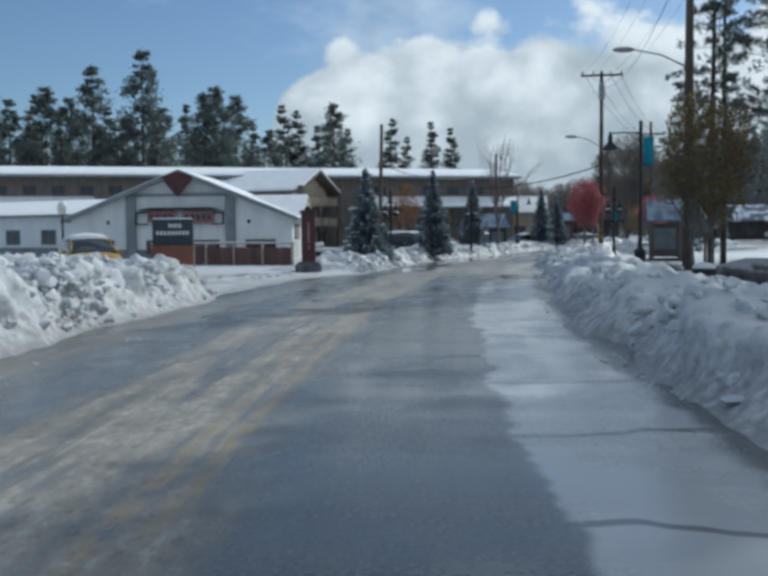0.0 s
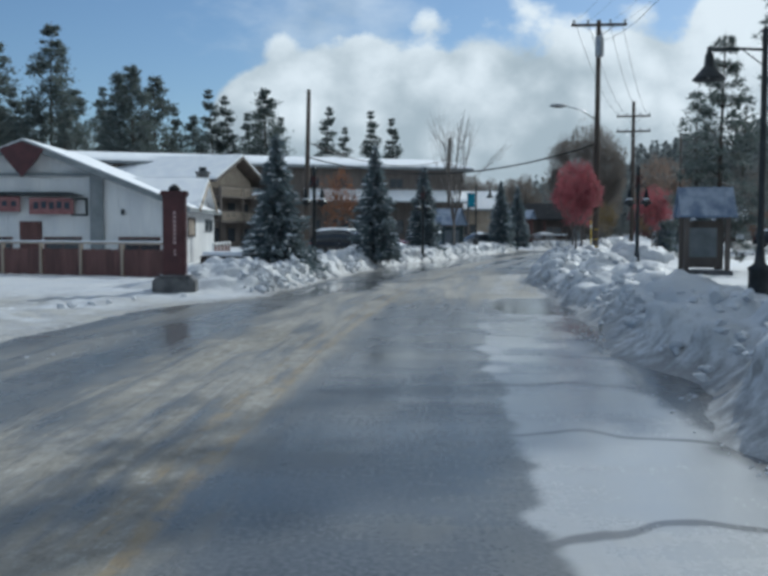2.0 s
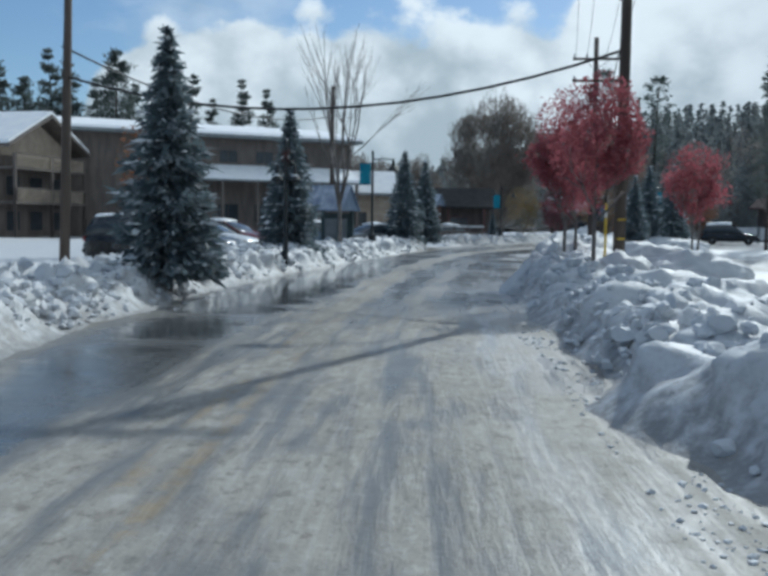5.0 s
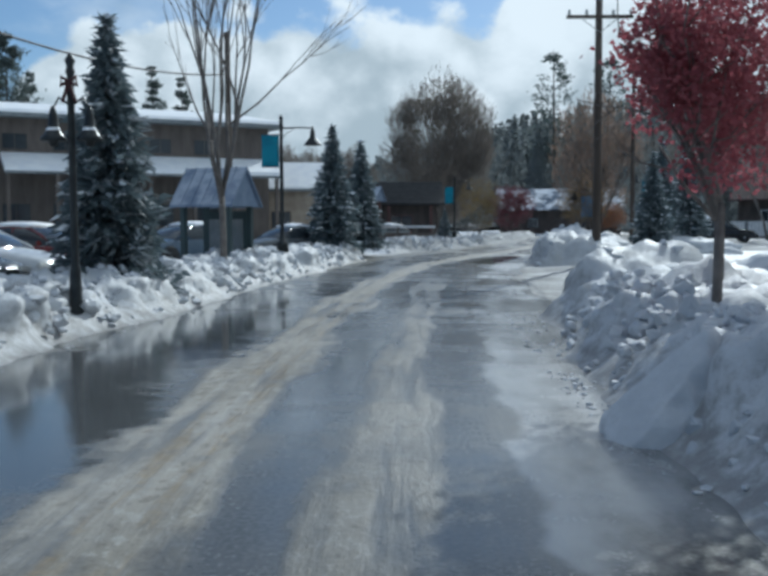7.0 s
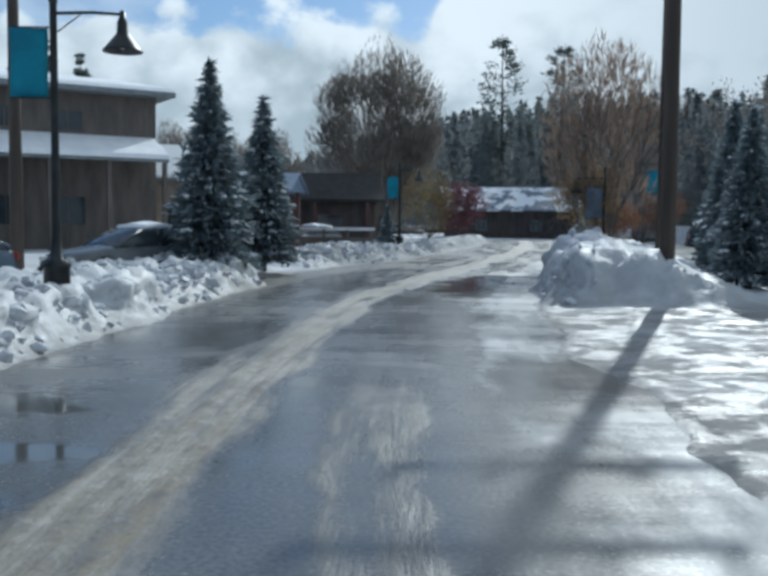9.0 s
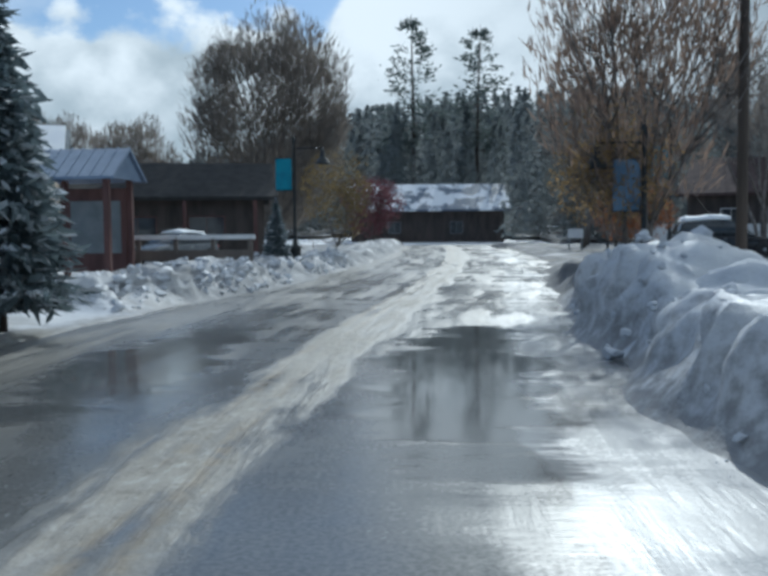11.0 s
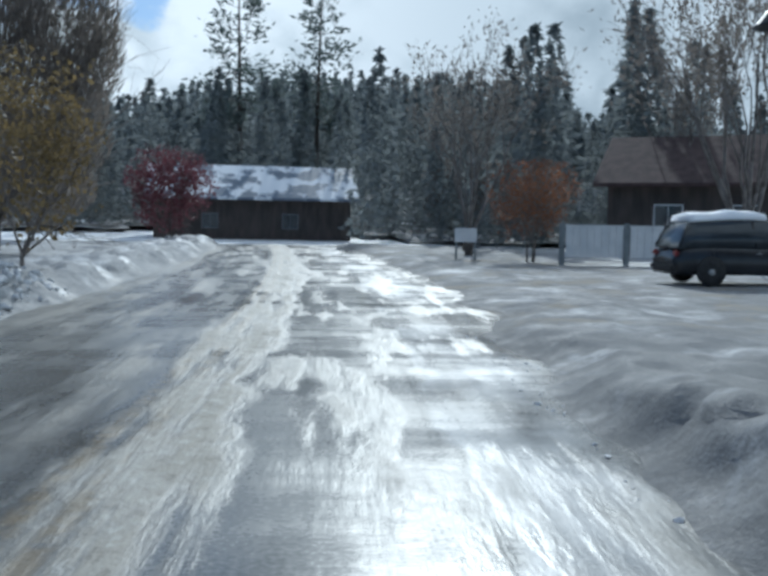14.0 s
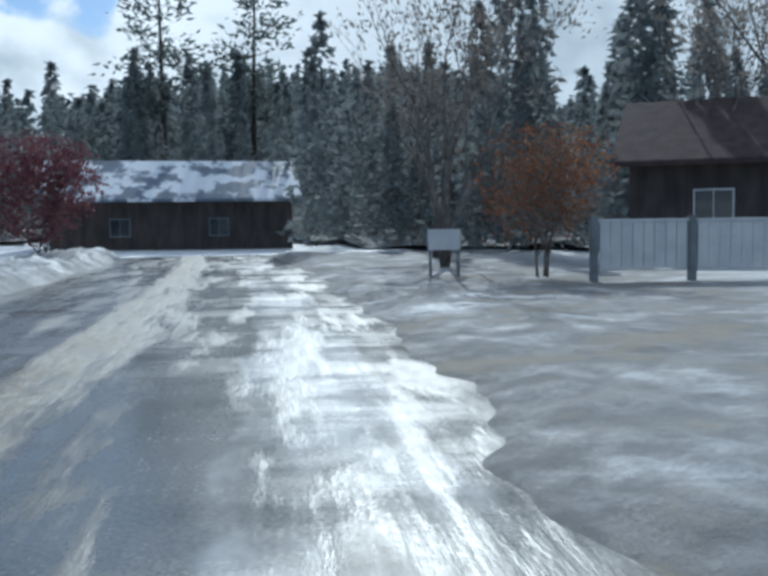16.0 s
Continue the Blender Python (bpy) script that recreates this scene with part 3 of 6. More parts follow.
def build_road():
    ss = np.arange(-13.5, 168, 1.0)
    us = [-9.5 + 0.5 * i for i in range(32)]
    verts, uvs = [], []
    for s in ss:
        for u in us:
            x, y = on_line(float(s), u)
            verts.append((x, y, 0.012 - 0.0012 * (u + 1.5) ** 2 + 0.012))
            uvs.append((u, float(s)))
    w = len(us)
    faces = [(i * w + k, i * w + k + 1, (i + 1) * w + k + 1, (i + 1) * w + k) for i in range(len(ss) - 1) for k in range(w - 1)]
    me = mesh("road", verts, faces, M_ROAD, True)
    layer = me.uv_layers.new(name="UVMap")
    idx = np.empty(len(me.loops), dtype=np.int32)
    me.loops.foreach_get("vertex_index", idx)
    layer.data.foreach_set("uv", np.array(uvs, dtype=np.float32)[idx].ravel())
    return tagged(new("road", me), "wet dark asphalt road with tan slush and worn yellow line", "road", kind="structure")


def hill(x, y):
    """The wooded slope behind the town, to the right of the road."""
    d = math.hypot(x - 20, y - 40)
    az = math.degrees(math.atan2(x - 20, y - 40))
    return 30 * step(az, -4, 30) * (1 - 0.8 * step(az, 33, 46)) * step(d, 120, 360) * (1 - 0.9 * step(az, 110, 170)) + 3.0 * noise.noise(Vector((x * 0.02, y * 0.02, 0))) * step(d, 120, 200)


def build_ground():
    g = [0] + [6 * 1.16 ** i for i in range(40)]
    axis = sorted(set([-v for v in g] + g))
    verts = []
    for y in axis:
        for x in axis:
            X, Y = x + 20, y + 60
            verts.append((X, Y, -0.12 + hill(X, Y)))
    w = len(axis)
    faces = [(i * w + k, i * w + k + 1, (i + 1) * w + k + 1, (i + 1) * w + k) for i in range(w - 1) for k in range(w - 1)]
    return tagged(new("ground", mesh("ground", verts, faces, M_FIELD, True)), "snow-covered ground rising to a wooded hill", "ground", kind="structure")


build_ground()
build_road()
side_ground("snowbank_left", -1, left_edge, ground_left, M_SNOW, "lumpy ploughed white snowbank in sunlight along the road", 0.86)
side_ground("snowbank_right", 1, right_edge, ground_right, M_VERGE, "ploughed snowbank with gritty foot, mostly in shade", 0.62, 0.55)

def snow_chunks(name, side, edge, height, count, seed, label, rough=0.72, big=0.0):
    """Broken blocks of snow thrown up by the plough, half sunk in the bank."""
    rng = np.random.default_rng(seed)
    bm = bmesh.new()
    bmesh.ops.create_icosphere(bm, subdivisions=2, radius=1)
    fine = np.array([tuple(v.co) for v in bm.verts]), np.array([[v.index for v in f.verts] for f in bm.faces])
    bm.free()
    bm = bmesh.new()
    bmesh.ops.create_icosphere(bm, subdivisions=1, radius=1)
    plain = np.array([tuple(v.co) for v in bm.verts]), np.array([[v.index for v in f.verts] for f in bm.faces])
    bm.free()
    V, F, base = [], [], 0
    while len(V) < count:
        s = float(rng.uniform(2, 122)) if rng.uniform() < 0.8 else float(rng.uniform(2, 60))
        face = rng.uniform() < 0.65
        u = float(rng.uniform(0.05, 1.25)) if face else float(rng.uniform(0, 1) ** 1.3 * 3.6) + 0.05
        h = height(s, u)
        if side > 0 and (s > 100 or (s > 66 and rng.uniform() < 0.75) or (s < 44 and rng.uniform() < 0.75)):
            continue
        if h < 0.06 or (h < 0.35 and rng.uniform() < (0.35 if face and u < 0.7 else 0.95)):
            continue
        x, y = on_line(s, side * (edge(s) + u))
        r = float(rng.uniform(0.035, 0.10) + 0.10 * rng.uniform() ** 4) * (0.8 if u < 0.35 else 1.0)
        z = h + lumps(x, y, rough * min(1.0, h / 0.5), big) * step(u, -0.1, 0.7)
        V0, F0 = fine if r > 0.07 else plain
        q = V0 * (1 + 0.34 * np.sin(V0 @ rng.normal(0, 2.6, (3, 1)) + rng.uniform(0, 6))) * np.array([1, 1, 0.72]) * rng.uniform(0.7, 1.25, 3)
        for cut in range(6):  # broken faces
            d = rng.normal(0, 1, 3)
            d /= np.linalg.norm(d)
            q = q - np.maximum(0, q @ d - rng.uniform(0.35, 0.75))[:, None] * d
        w = rng.uniform(0, 6.28)
        q = q @ np.array([[math.cos(w), math.sin(w), 0], [-math.sin(w), math.cos(w), 0], [0, 0, 1]])
        V.append(q * r + np.array([x, y, max(0.02, z) + r * 0.05]))
        F.append(F0 + base)
        base += len(V0)
    me = mesh(name, np.concatenate(V).tolist(), np.concatenate(F).tolist(), M_CHUNK)
    return tagged(new(name, me), label, "snow", kind="stuff")


snow_chunks("snow_chunks_left", -1, left_edge, ground_left, 5600, 5, "broken white snow blocks on the bank")
snow_chunks("snow_chunks_right", 1, right_edge, ground_right, 1900, 6, "broken shaded snow blocks on the bank", 0.62, 0.55)



def road_crumbs(name, strips, mat, seed, label):
    """Loose crumbs of ice on the carriageway. strips: from, to, inner and outer offset, how many, largest radius."""
    rng = np.random.default_rng(seed)
    bm = bmesh.new()
    bmesh.ops.create_icosphere(bm, subdivisions=1, radius=1)
    V0, F0 = np.array([tuple(v.co) for v in bm.verts]), np.array([[v.index for v in f.verts] for f in bm.faces])
    bm.free()
    V, F, base = [], [], 0
    for s0, s1, u0, u1, count, most in strips:
        for i in range(count):
            s, u = float(rng.uniform(s0, s1)), float(rng.uniform(u0, u1))
            if noise.noise(Vector((s * 0.7, u * 1.4, seed))) < rng.uniform(-0.25, 0.35):
                continue
            x, y = on_line(s, u)
            r = most * (0.25 + 0.75 * rng.uniform() ** 3)
            q = V0 * (1 + 0.3 * rng.normal(0, 1, (len(V0), 1))) * np.array([1.2, 1.2, 0.6])
            V.append(q * r + np.array([x, y, 0.024 - 0.0012 * (u + 1.5) ** 2 + r * 0.2]))
            F.append(F0 + base)
            base += len(V0)
    return tagged(new(name, mesh(name, np.concatenate(V).tolist(), np.concatenate(F).tolist(), mat)), label, "slush", kind="stuff")


road_crumbs("ice_crumbs", ((3, 38, 2.25, 2.8, 900, 0.032), (40, 68, 1.45, 2.0, 1500, 0.032), (84, 118, 1.8, 2.3, 400, 0.028), (3, 90, -5.0, -4.3, 900, 0.03)), M_CHUNK, 72, "pale crumbs of ice along the road's edge")

# ================= trees =================
def blades(rng, centres, dirs, length, width, jitter):
    """Small flat sprays, one at each centre, along the given ways: vertices and faces as arrays."""
    n = len(centres)
    c, d = np.array(centres), np.array(dirs) + rng.normal(0, jitter, (n, 3))
    d /= np.linalg.norm(d, axis=1)[:, None] + 1e-9
    r = rng.normal(0, 1, (n, 3))
    s = np.cross(d, r)
    s /= np.linalg.norm(s, axis=1)[:, None] + 1e-9
    l = length * rng.uniform(0.6, 1.3, (n, 1))
    w = width * rng.uniform(0.6, 1.3, (n, 1))
    v = np.stack([c - d * l * 0.35, c + s * w * 0.5, c + d * l * 0.65, c - s * w * 0.5], 1).reshape(-1, 3)
    return v, np.arange(4 * n).reshape(n, 4)


def pine_tree(seed, height, radius, bare, whorls, per, clump, label, mat=M_PINE, thin=1.0, name="pine_tree", trunk=None, spray=(0.62, 0.20), taper=0.52, flat=0.75, tuft=0):
    """A pine: tapered trunk, limbs in loose whorls, needles in clumps towards their ends."""
    rng = np.random.default_rng(seed)
    t = thing(name, label, "tree")
    lean = rng.normal(0, 0.012, 2) * height
    r0 = trunk or height * 0.014
    axis = lambda z: Vector((lean[0] * (z / height) ** 2, lean[1] * (z / height) ** 2, z))
    runs = [([axis(height * k / 8) for k in range(9)], [r0 * (1 - 0.93 * k / 8) for k in range(9)])]
    cs, ds = [], []
    for i in range(whorls):
        f = bare + (1 - bare) * (i + rng.uniform(-0.3, 0.3)) / whorls
        f = min(0.985, max(bare, f))
        z = f * height
        q = (f - bare) / (1 - bare)
        shape = (1 - q) ** taper * (0.6 + 0.4 * min(1.0, (q + 0.08) / 0.25))
        for k in range(per):
            if rng.uniform() > thin:
                continue
            a = rng.uniform(0, 2 * math.pi)
            L = max(0.35, radius * shape * rng.uniform(0.55, 1.2))
            rise = 0.30 * L * (q - 0.2) + rng.normal(0, 0.16 * L)
            p0 = axis(z)
            p1 = p0 + Vector((math.cos(a) * L, math.sin(a) * L, rise))
            mid = p0.lerp(p1, 0.5) + Vector((0, 0, -0.06 * L))
            runs.append(([p0, mid, p1], [r0 * 0.16 * (1.1 - q), r0 * 0.1 * (1.1 - q), r0 * 0.03]))
            n = max(3, int(clump * (0.4 + L / radius)))
            if tuft:  # needles in brushes at the ends of flat side twigs
                side = Vector((-math.sin(a), math.cos(a), 0))
                for j in range(n):
                    g = rng.uniform(0.28, 1.0)
                    w = rng.uniform(-1, 1) * 0.42 * L * (1.15 - g)
                    b = p0.lerp(p1, g) + side * w + Vector((0, 0, 0.06 + abs(w) * 0.08 + rng.normal(0, 0.05)))
                    runs.append(([p0.lerp(p1, max(0.1, g - 0.12)), b], [0.010, 0.005]))
                    for i_ in range(tuft):
                        d_ = rng.normal(0, 1, 3) + np.array([math.cos(a) * 0.9, math.sin(a) * 0.9, 0.5])
                        d_ /= np.linalg.norm(d_)
                        cs.append(tuple(np.array(b) + d_ * spray[0] * 0.35))
                        ds.append(tuple(d_))
                continue
            for j in range(n):
                g = rng.uniform(0.35, 1.05)
                b = p0.lerp(p1, g)
                spread = 0.16 * L + 0.12
                cs.append((b.x + rng.normal(0, spread * 0.7), b.y + rng.normal(0, spread * 0.7), b.z + rng.normal(0.04, spread * flat)))
                ds.append((math.cos(a), math.sin(a), 0.35))
    part("trunk", tubes("trunk", runs, M_BARK, 5), t, "grey-brown bark")
    v, f = blades(rng, cs, ds, *spray, 0.25 if tuft else 0.7)
    part("crown", mesh("crown", v.tolist(), f.tolist(), mat), t)
    return t


def spruce_tree(seed, height, radius, label, mat=M_SPRUCE, base=0.08, name="spruce_tree"):
    """A cone of drooping tiers of needles, with snow lying on the outer boughs."""
    rng = np.random.default_rng(seed)
    t = thing(name, label, "tree")
    part("trunk", tubes("trunk", [([(0, 0, 0), (0, 0, height * 0.5), (0, 0, height * 0.985)], [height * 0.02, height * 0.012, 0.012])], M_BARK, 6), t)
    cs, ds, sc, sd = [], [], [], []
    tiers = max(16, int(height * 4.8))
    for i in range(tiers):
        q = (i + 0.5) / tiers
        z = height * (base + (0.99 - base) * q)
        R = radius * (1 - q) ** 0.85 * rng.uniform(0.8, 1.12)
        n = max(6, int(16 * (1 - q) + 6))
        a0 = rng.uniform(0, 6.28)
        for k in range(n):
            a = a0 + 2 * math.pi * k / n + rng.normal(0, 0.15)
            L = R * rng.uniform(0.68, 1.16)
            m = max(5, int(26 * L / radius + 5))
            load = rng.uniform() < 0.5
            for j in range(m):
                g = rng.uniform(0.12, 1.0)
                drop = -0.30 * L * g + 0.16 * L * g * g
                side = rng.normal(0, 0.10 * L * g + 0.02)
                p = (math.cos(a) * L * g - math.sin(a) * side, math.sin(a) * L * g + math.cos(a) * side, z + drop + rng.normal(0, 0.035))
                cs.append((p[0], p[1], p[2] + rng.normal(0, 0.05)))
                ds.append((math.cos(a), math.sin(a), -0.22 + rng.normal(0, 0.3)))
                if load and g > 0.45 and rng.uniform() < 0.2:
                    sc.append((p[0], p[1], z + drop + 0.07))
                    sd.append((math.cos(a), math.sin(a), -0.12))
    size = 0.16 + 0.045 * radius
    v, f = blades(rng, cs, ds, size * 1.5, size * 0.42, 0.45)
    part("crown", mesh("crown", v.tolist(), f.tolist(), mat), t)
    v, f = blades(rng, sc, sd, size * 1.2, size * 0.55, 0.12)
    tagged(part("bough_snow", mesh("bough_snow", v.tolist(), f.tolist(), M_ROOFSNOW), t, "patches of snow on the boughs"), kind="stuff")
    return t


def grow(rng, p, d, length, r, depth, runs, tips, spread=0.55, up=0.12, kids=(2, 4), shrink=0.7):
    """Branches and their branches; tips collects the places of the twigs."""
    q1 = p + d * length * 0.5 + Vector(rng.normal(0, 0.04 * length, 3))
    d2 = (d + Vector(rng.normal(0, 0.10, 3)) + Vector((0, 0, up * 0.5))).normalized()
    q2 = q1 + d2 * length * 0.5
    runs.append(([p, q1, q2], [r, r * 0.82, r * 0.6]))
    if depth <= 1:
        tips += [(q1, d), (q2, d2)]
    if depth == 0:
        return
    for k in range(int(rng.integers(kids[0], kids[1] + 1))):
        g = rng.uniform(0.45, 1.0)
        b = p.lerp(q1, g * 2) if g < 0.5 else q1.lerp(q2, g * 2 - 1)
        n = (d2 + Vector(rng.normal(0, spread, 3)) + Vector((0, 0, up))).normalized()
        grow(rng, b, n, length * shrink * rng.uniform(0.75, 1.15), r * 0.55, depth - 1, runs, tips, spread, up, kids, shrink)
    n = (d2 + Vector(rng.normal(0, spread * 0.3, 3))).normalized()
    grow(rng, q2, n, length * shrink, r * 0.6, depth - 1, runs, tips, spread, up, kids, shrink)


def leafy_tree(seed, stems, height, width, clear, leaves, leaf, mat, label, name="maple_tree", depth=3, bark=M_TWIG, fill=0.45, twiggy=False):
    """Stems that fork into limbs, and single leaves round the twigs within an uneven crown."""
    rng = np.random.default_rng(seed)
    t = thing(name, label, "tree")
    runs, tips = [], []
    for k in range(stems):
        a = 2 * math.pi * k / max(1, stems) + rng.uniform(0, 1)
        p0 = Vector((0.18 * math.cos(a), 0.18 * math.sin(a), 0)) * (stems > 1)
        lean = Vector((math.cos(a), math.sin(a), 0)) * (0.08 if stems > 1 else 0.02)
        p1 = p0 + Vector((0, 0, clear)) + lean * clear
        r = 0.0085 * height if stems > 1 else 0.0105 * height
        runs.append(([p0, p0.lerp(p1, 0.5), p1], [r * 1.15, r, r * 0.9]))
        for j in range(4):
            d = Vector((rng.normal(0, 0.42), rng.normal(0, 0.42), 1.0)).normalized()
            grow(rng, p1 - Vector((0, 0, 0.05 * j * clear)), d, (height - clear) * rng.uniform(0.30, 0.42), r * 0.6, depth, runs, tips)
    mid, tall = (height + clear) / 2, (height - clear) / 2
    egg = np.array([width / 2, width / 2, tall])
    inside = lambda p: p[2] < mid or np.linalg.norm((np.array(p) - np.array([0, 0, mid])) / egg) < 1.02
    runs = [r for r in runs if abs(r[0][-1][0]) < width * 0.5 and abs(r[0][-1][1]) < width * 0.5 and inside(r[0][-1])]
    part("trunk", tubes("trunk", runs, bark, 5), t, "thin grey-brown stems and limbs")
    c = np.array([tuple(p) for p, d in tips])
    pick = c[rng.integers(0, len(c), leaves)] + rng.normal(0, 0.07 * width + 0.05, (leaves, 3))
    loose = rng.normal(0, 1, (leaves, 3))
    loose *= (rng.uniform(0.15, 1, (leaves, 1)) ** 0.45) / np.linalg.norm(loose, axis=1)[:, None]
    loose = loose * egg + np.array([0, 0, mid])
    use = rng.uniform(0, 1, leaves) < fill
    pick[use] = loose[use]
    keep = []
    for q in pick:
        r = (q - np.array([0, 0, mid])) / egg
        k = float(np.linalg.norm(r))
        ragged = 0.92 + 0.45 * noise.noise(Vector(q) * (3.2 / width) + Vector((seed, 0, 0)))
        gap = noise.noise(Vector(q) * (6.5 / width) + Vector((0, seed, 0)))
        if k < ragged and gap > -0.30 + 0.3 * (1 - k):
            keep.append(tuple(q))
    pick = np.array(keep)
    n = len(pick)
    if twiggy:
        out = pick - np.array([0, 0, clear * 0.4])
        out = out / np.linalg.norm(out, axis=1)[:, None] + np.array([0, 0, 0.35])
        v, f = blades(rng, pick, out, leaf * 3.2, leaf * 0.32, 0.35)
    else:
        v, f = blades(rng, pick, rng.normal(0, 1, (n, 3)), leaf, leaf * 0.8, 0.3)
    part("crown", mesh("crown", v.tolist(), f.tolist(), mat), t)
    return t


def bare_tree(seed, height, label, stems=3, depth=5, twigs=0, name="bare_tree", mat=M_TWIG, spread=0.42, kids=(1, 2)):
    rng = np.random.default_rng(seed)
    t = thing(name, label, "tree")
    runs, tips = [], []
    for k in range(stems):
        a = 2 * math.pi * k / stems + 0.5
        d = Vector((math.cos(a) * 0.22, math.sin(a) * 0.22, 1)).normalized() if stems > 1 else Vector((0.02, 0, 1)).normalized()
        grow(rng, Vector((0.1 * math.cos(a), 0.1 * math.sin(a), 0)), d, height * 0.30, height * 0.0095, depth, runs, tips, spread, 0.16, kids, 0.74)
    cut_ = height * 0.0045
    part("trunk", tubes("trunk", [r for r in runs if r[1][0] >= cut_], mat, 5), t, "thick grey stems")
    tagged(part("branchwork", tubes("branchwork", [r for r in runs if r[1][0] < cut_], mat, 4), t, "thin bare branches"), kind="stuff")
    if twigs:
        c = np.array([tuple(p) for p, d in tips])
        d = np.array([tuple(w) for p, w in tips])
        i = rng.integers(0, len(c), twigs)
        v, f = blades(rng, (c[i] + rng.normal(0, height * 0.022, (twigs, 3))).tolist(), (d[i] + np.array([0, 0, 0.5])).tolist(), max(0.22, height * 0.02), max(0.09, height * 0.008), 0.6)
        part("crown", mesh("crown", v.tolist(), f.tolist(), M_BROWNLEAF), t, "sparse withered brown leaves and twigs")
    return t


def vase_tree(seed, height, label):
    """A bare tree whose trunk parts low into long upswept limbs."""
    rng = np.random.default_rng(seed)
    t = thing("bare_tree", label, "tree")
    fork = height * 0.26
    runs, tips = [([(0, 0, -0.1), (0.03, 0, fork * 0.5), (0, 0.02, fork)], [0.11, 0.085, 0.08])], []
    for k in range(7):
        a = 2 * math.pi * k / 7 + rng.uniform(-0.3, 0.3)
        out = 0.12 if k == 3 else rng.uniform(0.20, 0.40)
        d = Vector((math.cos(a) * out, math.sin(a) * out, 1)).normalized()
        grow(rng, Vector((0, 0, fork - 0.1 * (k % 3))), d, height * 0.30, 0.058, 4, runs, tips, 0.22, 0.14, (1, 2), 0.72)
    part("trunk", tubes("trunk", [r for r in runs if r[1][0] >= 0.03], M_TWIG, 7), t, "thick grey trunk and limbs")
    tagged(part("branchwork", tubes("branchwork", [r for r in runs if r[1][0] < 0.03], M_TWIG, 4), t, "thin bare branches"), kind="stuff")
    return t


def put(ob, x, y, z=0.0, turn=0.0, size=1.0):
    ob.matrix_basis = pose(x, y, z, 0, 0, turn) @ Matrix.Diagonal((size, size, size, 1))
    return ob


def again(ob, x, y, z=0.0, turn=0.0, size=1.0, label=""):
    c = copy_thing(ob, pose(x, y, z, 0, 0, turn))
    c.matrix_basis = pose(x, y, z, 0, 0, turn) @ Matrix.Diagonal((size, size, size, 1))
    return tagged(c, label)


# the tall pines beyond the buildings
far_a = pine_tree(11, 27, 6.0, 0.16, 24, 7, 54, "tall dark green pine with a broad crown behind the lodge", spray=(0.70, 0.22), taper=0.62, flat=0.62)
far_b = pine_tree(12, 30, 5.8, 0.16, 25, 7, 54, "tall dark green pine with an open crown behind the lodge", spray=(0.70, 0.22), taper=0.62, flat=0.62)
far_c = pine_tree(13, 26, 4.1, 0.10, 25, 7, 44, "slender dark pine behind the lodge", spray=(0.70, 0.21), taper=0.72, flat=0.6)
FAR = (far_a, far_b, far_c)
PLACED = set()
for i, (x, y, k, which) in enumerate(((-75.5, 184.3, 0.98, 1), (-82.8, 189.2, 1.25, 0), (-77.4, 199.3, 1.24, 2), (-71.7, 194.3, 1.23, 0), (-63.5, 184.4, 1.09, 0), (-63.7, 199.4, 1.28, 1), (-56.3, 189.5, 1.08, 2),
                       (-48.5, 181.5, 1.27, 1), (-46.4, 189.6, 1.04, 0), (-44.1, 199.6, 1.14, 2), (-33.9, 169.7, 1.03, 0), (-31.3, 167.7, 1.06, 0), (-29.0, 174.7, 1.04, 0), (-26.4, 177.8, 0.89, 2),
                       (-23.6, 179.8, 0.82, 0), (-21.9, 196.8, 1.12, 2), (-19.0, 196.8, 1.07, 2), (-15.6, 199.8, 0.96, 2), (-11.9, 191.9, 1.07, 0), (-10.2, 196.9, 0.92, 2), (-0.9, 199.0, 1.01, 2),
                       (2.7, 203.0, 0.88, 2), (8.0, 189.1, 0.94, 2), (12.8, 194.1, 0.91, 2), (-85.4, 184.2, 1.19, 1), (-86.9, 179.2, 1.19, 0), (-50.5, 177.5, 0.91, 0), (-63.0, 177.4, 0.93, 2),
                       (-67.8, 175.4, 0.86, 0), (-44.9, 175.6, 0.86, 2), (-56.2, 179.5, 0.87, 0), (-75.1, 175.3, 0.96, 2))):
    if which in PLACED:
        again(FAR[which], x, y, 0, 40 * i, k)
    else:
        PLACED.add(which)
        put(FAR[which], x, y, 0, 40 * i, k)

# pines on the right of the road
near_pine = put(pine_tree(21, 20, 2.7, 0.30, 36, 6, 11, "tall pine with long bare trunk beside the road", thin=0.9, spray=(0.27, 0.045), trunk=0.2, tuft=9), 18.2, 43.0)
# Copies nearer than y = 33 stand unseen, added to shade the right bank.
for x, y, turn, size in ((21.5, 47.0, 200, 1.05), (25.0, 55.0, 260, 0.85), (20.0, 37.0, 310, 0.95), (27.5, 49.0, 20, 0.9), (16.0, 23.0, 15, 0.9), (11.5, 19.5, 100, 0.8), (19.0, 17.5, 160, 0.95),
                         (16.8, 32.0, 230, 0.95), (23.0, 36.0, 290, 1.0), (21.0, 29.0, 75, 1.0), (13.5, 14.5, 190, 0.85), (17.5, 27.0, 50, 1.0), (13.2, 24.0, 280, 0.9), (22.0, 41.5, 120, 1.0), (34.5, 84.0, 90, 0.6), (39.0, 92.0, 150, 0.6)):
    again(near_pine, x, y, 0, turn, size)
